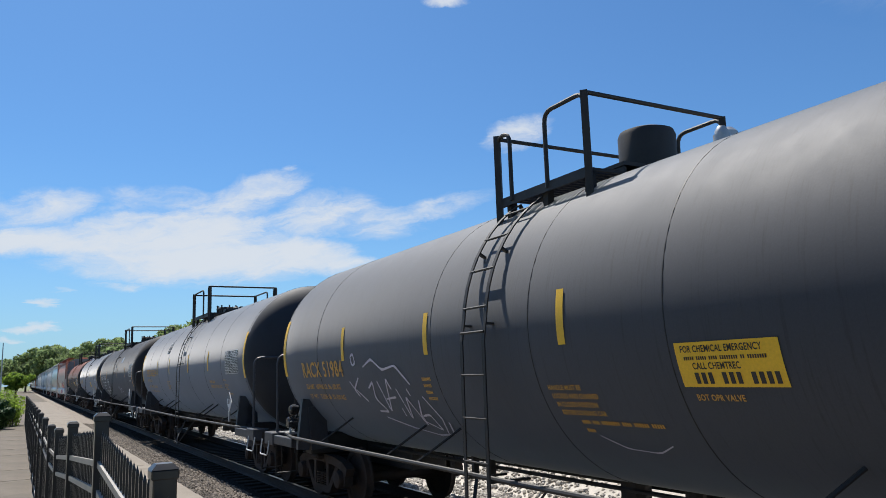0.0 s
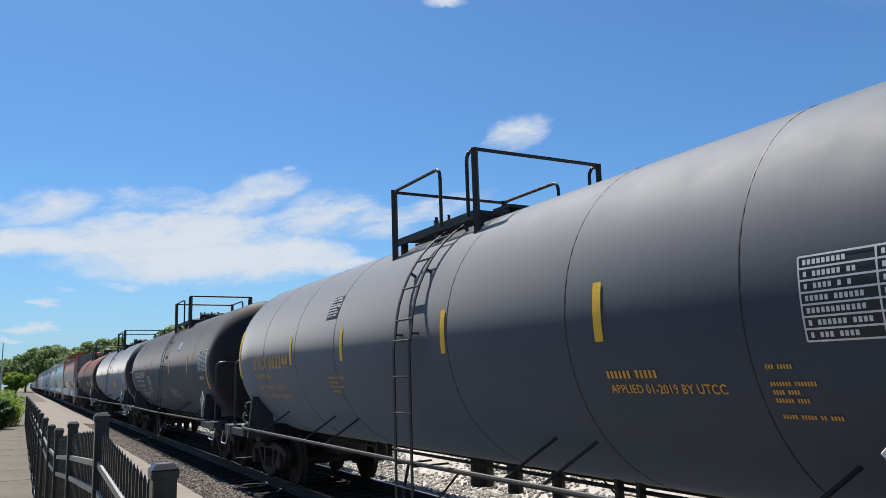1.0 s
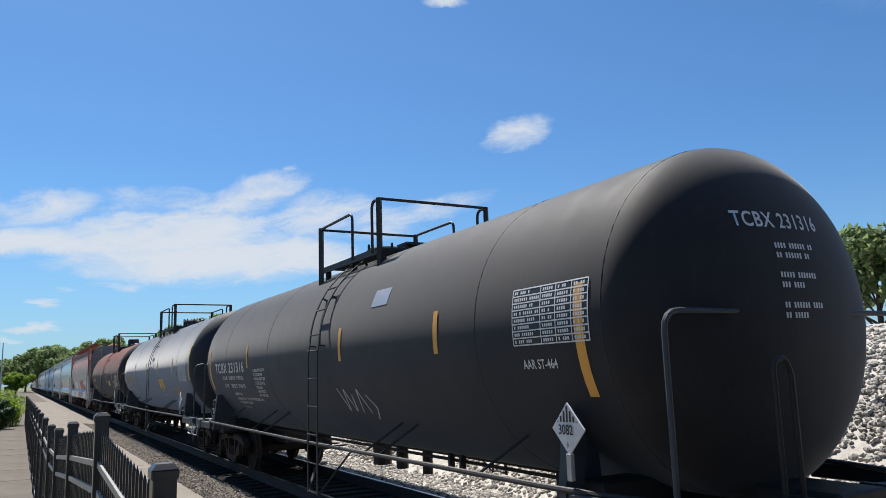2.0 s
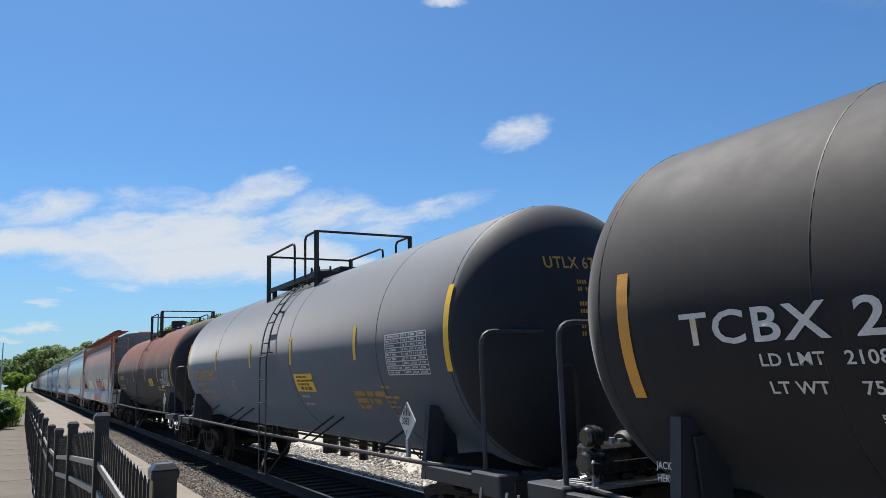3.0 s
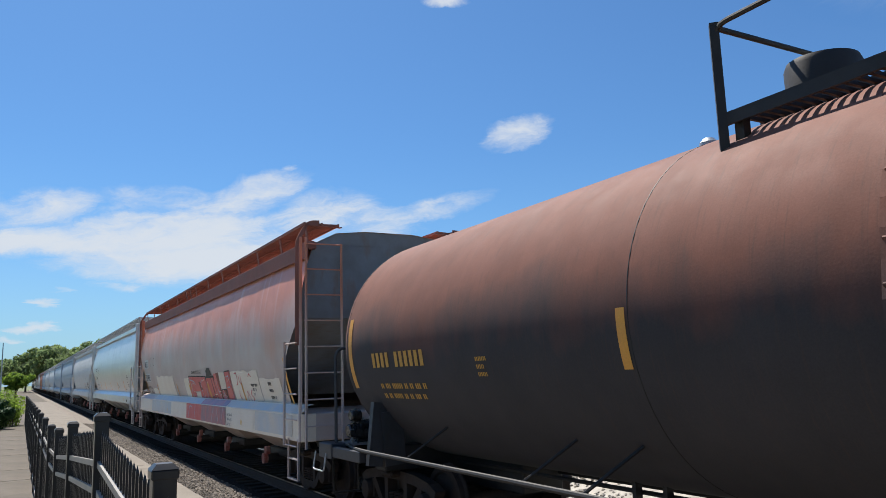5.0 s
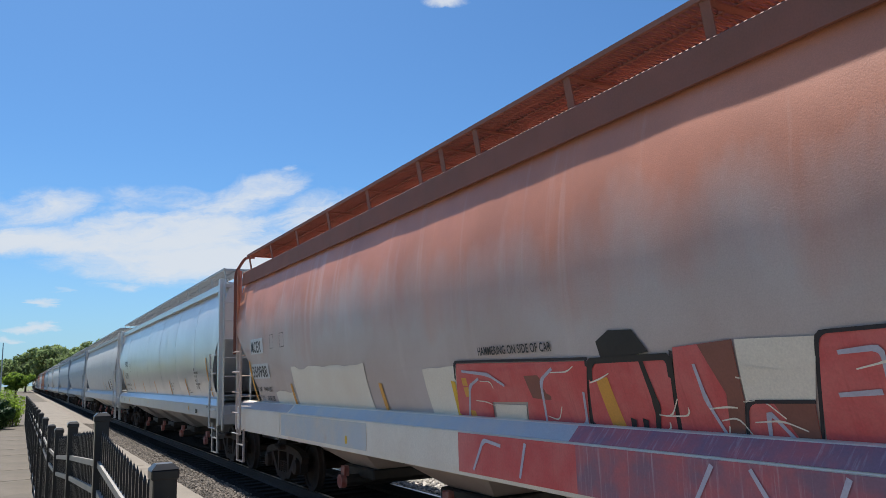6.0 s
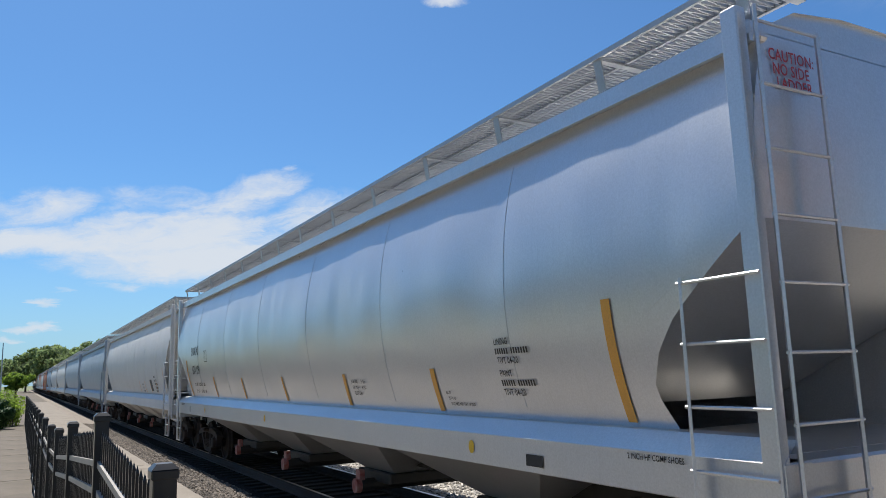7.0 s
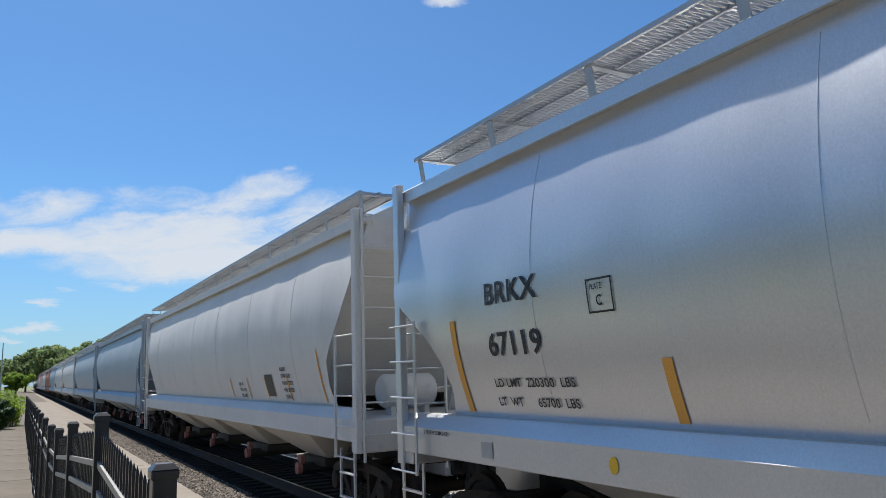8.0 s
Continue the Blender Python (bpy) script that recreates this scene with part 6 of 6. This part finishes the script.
def make_track():
    for s in (-1, 1):
        bm = bmesh.new()
        x = TRACK + s * RAIL_X
        sec = [(-0.076, -0.175), (0.076, -0.175), (0.07, -0.155), (0.012, -0.135), (0.01, -0.05), (0.036, -0.035), (0.036, -0.004), (0.03, 0.0), (-0.03, 0.0), (-0.036, -0.004), (-0.036, -0.035), (-0.01, -0.05), (-0.012, -0.135), (-0.07, -0.155)]
        r0, r1 = [[bm.verts.new((x + a, y, b)) for a, b in sec] for y in (-12, 420)]
        for k in range(len(sec)):
            bm.faces.new((r0[k], r0[(k + 1) % len(sec)], r1[(k + 1) % len(sec)], r1[k]))
        bmesh.ops.recalc_face_normals(bm, faces=bm.faces)
        rail = tagged(new("rail", mesh_of("rail", bm, "rail_side")), "rusty steel rail with a bright worn head", "rail", "rails", "structure")
        bm = bmesh.new()
        box(bm, x - 0.027, -12, -0.002, x + 0.027, 420, 0.003)
        part("rail_head", bm, "steel", rail, "bright worn running surface")
    bm = bmesh.new()
    box(bm, -1.28, -0.11, -0.16, 1.28, 0.11, 0.02, 0.01)
    me = mesh_of("sleeper", bm, "sleeper")
    for k in range(150):
        o = new("sleeper", me)
        o.location = (TRACK, -8 + k * 0.52, -0.19)
        tagged(o, "dark creosoted timber sleeper under the rails", "sleeper", "sleepers")


# ---- fence ----
def fence_post(fence, x, y, z1, w=0.076):
    bm = bmesh.new()
    box(bm, x - w / 2, y - w / 2, 0, x + w / 2, y + w / 2, z1 - 0.03, 0.004)
    p = part("post", bm, "fence", fence)
    bm = bmesh.new()
    c = w / 2 + 0.006
    box(bm, x - c, y - c, z1 - 0.05, x + c, y + c, z1 - 0.018, 0.004)
    a = [bm.verts.new((x + i * c, y + j * c, z1 - 0.018)) for i, j in ((-1, -1), (1, -1), (1, 1), (-1, 1))]
    b = [bm.verts.new((x + i * c * 0.6, y + j * c * 0.6, z1)) for i, j in ((-1, -1), (1, -1), (1, 1), (-1, 1))]
    for k in range(4):
        bm.faces.new((a[k], a[(k + 1) % 4], b[(k + 1) % 4], b[k]))
    bm.faces.new(b)
    part("cap", bm, "fence", p)


def picket(bm, x, y, h):
    bar(bm, (x, y, 0.05), (x, y, h - 0.03), 0.014, 0.014, (0, 1, 0))
    v = [bm.verts.new((x + i * 0.007, y + j * 0.007, h - 0.03)) for i, j in ((-1, -1), (1, -1), (1, 1), (-1, 1))]
    tip = bm.verts.new((x, y, h))
    for i in range(4):
        bm.faces.new((v[i], v[(i + 1) % 4], tip))


def fence_panel(fence, p, q, top0, top1, singly, gap=0.105):
    a, b = Vector((*p, 0)), Vector((*q, 0))
    d = b - a
    n = max(2, int(d.length / gap))
    rails = []
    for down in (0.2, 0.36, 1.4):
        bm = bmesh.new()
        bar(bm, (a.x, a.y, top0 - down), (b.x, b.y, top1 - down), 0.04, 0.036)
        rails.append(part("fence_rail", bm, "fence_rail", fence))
    far = bmesh.new()
    for k in range(1, n):
        at, h = a + d * (k / n), top0 + (top1 - top0) * k / n
        if singly:
            bm = bmesh.new()
            picket(bm, at.x, at.y, h)
            part("picket", bm, "fence", rails[0])
        else:
            picket(far, at.x, at.y, h)
    if singly:
        far.free()
    else:
        tagged(part("picket", far, "fence", rails[0]), kind="stuff")


def make_fence():
    fence = empty("fence", "black metal picket fence with capped posts beside the paving", "fence")
    posts = [(0.43, 0.35, 1.83), (0.43, 2.72, 1.83), (0.43, 4.95, 1.925), (0.40, 7.1, 1.79), (0.37, 8.8, 1.66), (0.35, 10.3, 1.63)]
    y = 10.3
    while y < 46:
        y += 2.44
        posts.append((0.35 - 0.0006 * (y - 10.3), y, 1.63 - 0.003 * (y - 10.3)))
    for x, y, z in posts:
        fence_post(fence, x, y, z)
    for k, ((x0, y0, z0), (x1, y1, z1)) in enumerate(zip(posts, posts[1:])):
        fence_panel(fence, (x0, y0), (x1, y1), z0 - 0.09, z1 - 0.09, k < 10)


# ---- plants ----
def leaf_cloud(blobs, count, size, seed):
    """Leaves scattered over the outsides of many clumps."""
    rng = np.random.default_rng(seed)
    verts, faces = [], []
    weights = np.array([b[3] ** 2 for b in blobs])
    pick = rng.choice(len(blobs), count, p=weights / weights.sum())
    for k in pick:
        x, y, z, r = blobs[k]
        d = rng.normal(size=3)
        d /= np.linalg.norm(d)
        if d[2] < -0.4 and rng.random() < 0.6:
            d[2] = -d[2]
        p = np.array((x, y, z)) + d * r * (0.72 + 0.4 * rng.random()) * np.array((1, 1, 0.8))
        a = rng.normal(size=3)
        a = np.cross(a, d + 0.6 * rng.normal(size=3))
        a /= np.linalg.norm(a)
        b = np.cross(a, d + 0.5 * rng.normal(size=3))
        b /= max(np.linalg.norm(b), 1e-6)
        s = size * (0.6 + 0.8 * rng.random())
        i = len(verts)
        verts += [tuple(p - a * s), tuple(p + b * s * 0.5), tuple(p + a * s), tuple(p - b * s * 0.5)]
        faces.append((i, i + 1, i + 2, i + 3))
    return verts, faces


def tree_thing(label, height, spread, mat, seed, leaves=6000, leaf=0.3):
    t = empty("tree", label, "tree", "trees around the place")
    rng = random.Random(seed)
    bm = bmesh.new()
    h0 = height * 0.3
    lathe(bm, [(0.34, 0), (0.26, 0.6), (0.22, h0), (0.12, height * 0.6), (0.03, height * 0.85)], 10, "z")
    blobs = []
    for k in range(14):
        a, z = k * 2.4, height * rng.uniform(0.32, 0.72)
        r = spread * rng.uniform(0.45, 1.0)
        end = (r * math.cos(a), r * math.sin(a), z + height * 0.16)
        pts = [(0, 0, z * 0.72), (end[0] * 0.5, end[1] * 0.5, z * 0.95), end]
        tube(bm, pts, 0.07, 5)
        for _ in range(3):
            blobs.append((end[0] + rng.uniform(-1, 1) * spread * 0.35, end[1] + rng.uniform(-1, 1) * spread * 0.35, end[2] + rng.uniform(-0.7, 0.7) * spread * 0.3, spread * rng.uniform(0.2, 0.38)))
    for _ in range(8):
        blobs.append((rng.uniform(-0.5, 0.5) * spread, rng.uniform(-0.5, 0.5) * spread, height * rng.uniform(0.75, 0.95), spread * rng.uniform(0.22, 0.36)))
    part("trunk", bm, "bark", t, smooth=60)
    v, f = leaf_cloud(blobs, leaves, leaf, seed)
    me = bpy.data.meshes.new("crown")
    me.from_pydata(v, [], f)
    me.materials.append(M[mat])
    o = new("crown", me)
    o.parent = t
    return t


def bush_thing(x, y, z, rx, ry, h, mat, seed, label, leaves=9000, leaf=0.07, name="hedge"):
    rng = random.Random(seed)
    blobs = []
    for _ in range(60):
        blobs.append((rng.uniform(-rx, rx), rng.uniform(-ry, ry), h * rng.uniform(0.15, 0.85), rng.uniform(0.18, 0.34) * h))
    v, f = leaf_cloud(blobs, leaves, leaf, seed)
    t = empty(name, label, "hedge")
    t.location = (x, y, z)
    me = bpy.data.meshes.new("foliage")
    me.from_pydata(v, [], f)
    me.materials.append(M[mat])
    o = new("foliage", me)
    o.parent = t
    bm = bmesh.new()
    for _ in range(14):
        px, py = rng.uniform(-rx, rx), rng.uniform(-ry, ry)
        tube(bm, [(px, py, 0), (px + rng.uniform(-0.2, 0.2), py, h * 0.4), (px + rng.uniform(-0.4, 0.4), py + rng.uniform(-0.3, 0.3), h * 0.75)], 0.03, 5)
    part("stem", bm, "bark", t)


def make_plants():
    bush_thing(-3.6, 43.5, 0, 3.4, 1.2, 1.35, "leaf_hedge", 3, "clipped dark green hedge at the paving's end", 22000)
    bush_thing(-0.75, 46.5, 0, 0.75, 1.0, 1.5, "leaf_bright", 5, "bright yellow-green shrub behind the fence", 5000, name="shrub")
    bush_thing(-3.2, 50.0, 0, 2.6, 1.0, 1.75, "leaf_bright", 6, "yellow-green shrubs beyond the hedge", 6000, name="shrub")
    a = tree_thing("broad mid-green tree in full leaf", 9.0, 3.4, "leaf", 1)
    b = tree_thing("dark green spreading tree", 9.0, 4.0, "leaf_dark", 2)
    c = tree_thing("light yellow-green rounded tree", 6.0, 2.8, "leaf_bright", 3)
    # azimuth, distance, height of the crown's top
    spots = [(a, 13.4, 100, 12.6), (a, 9.9, 112, 12.0), (b, 11.2, 125, 10.5), (b, 8.0, 140, 10.5), (b, 6.6, 160, 11.5), (a, 5.4, 170, 13.4), (b, 4.4, 190, 12.2), (a, 3.4, 205, 12.8), (b, 2.6, 220, 13.6), (a, 1.9, 235, 13.4),
             (b, 1.1, 245, 12.4), (a, 0.3, 260, 11.0), (b, -0.5, 260, 10.4), (b, -1.4, 250, 9.6), (a, -2.4, 250, 9.0), (b, -3.5, 240, 9.0), (c, -0.25, 150, 4.7), (c, -2.2, 130, 3.6), (a, 16, 130, 11.0), (b, 20, 120, 9.5), (a, 24, 110, 9.0),
             (b, 29, 90, 8.0), (a, 34, 70, 8.0), (b, 40, 56, 8.0), (a, 47, 46, 7.0), (b, 54, 38, 6.0), (b, 59, 34, 5.6), (a, 66, 32, 5.5)]
    # woods that close the place on the camera's side
    for k in range(22):
        spots.append(((a, b)[k % 2], math.degrees(math.atan2(-38 - 4 * (k % 3), -40 + 5.6 * k)), math.hypot(38 + 4 * (k % 3), -40 + 5.6 * k), 8.5 + (k * 7 % 4)))
    rng = random.Random(9)
    for k, (ob, az, dist, top) in enumerate(spots):
        top *= 0.88 if 2 < az < 15 else 1.0
        s = top / (9.6 if ob is not c else 6.4)
        m = pose(dist * math.sin(radians(az)), dist * math.cos(radians(az)), 1.5 if 30 < az < 90 else -0.42, 0, 0, rng.uniform(0, 360))
        used = [o for o, *_ in spots[:k]]
        if ob in used:
            t = copy_thing(ob, m)
        else:
            t = ob
            t.matrix_basis = m
        t.scale = (s, s, s)


def make_pole():
    t = empty("utility_pole", "thin grey utility pole far beyond the hedge", "pole")
    bm = bmesh.new()
    lathe(bm, [(0.11, 0), (0.09, 4), (0.06, 8.2), (0, 8.2)], 10, "z")
    part("shaft", bm, "galvanised", t)
    t.location = (-2.3, 118, -0.42)


make_pole()
make_ground()
make_track()
make_fence()
make_plants()
motions()
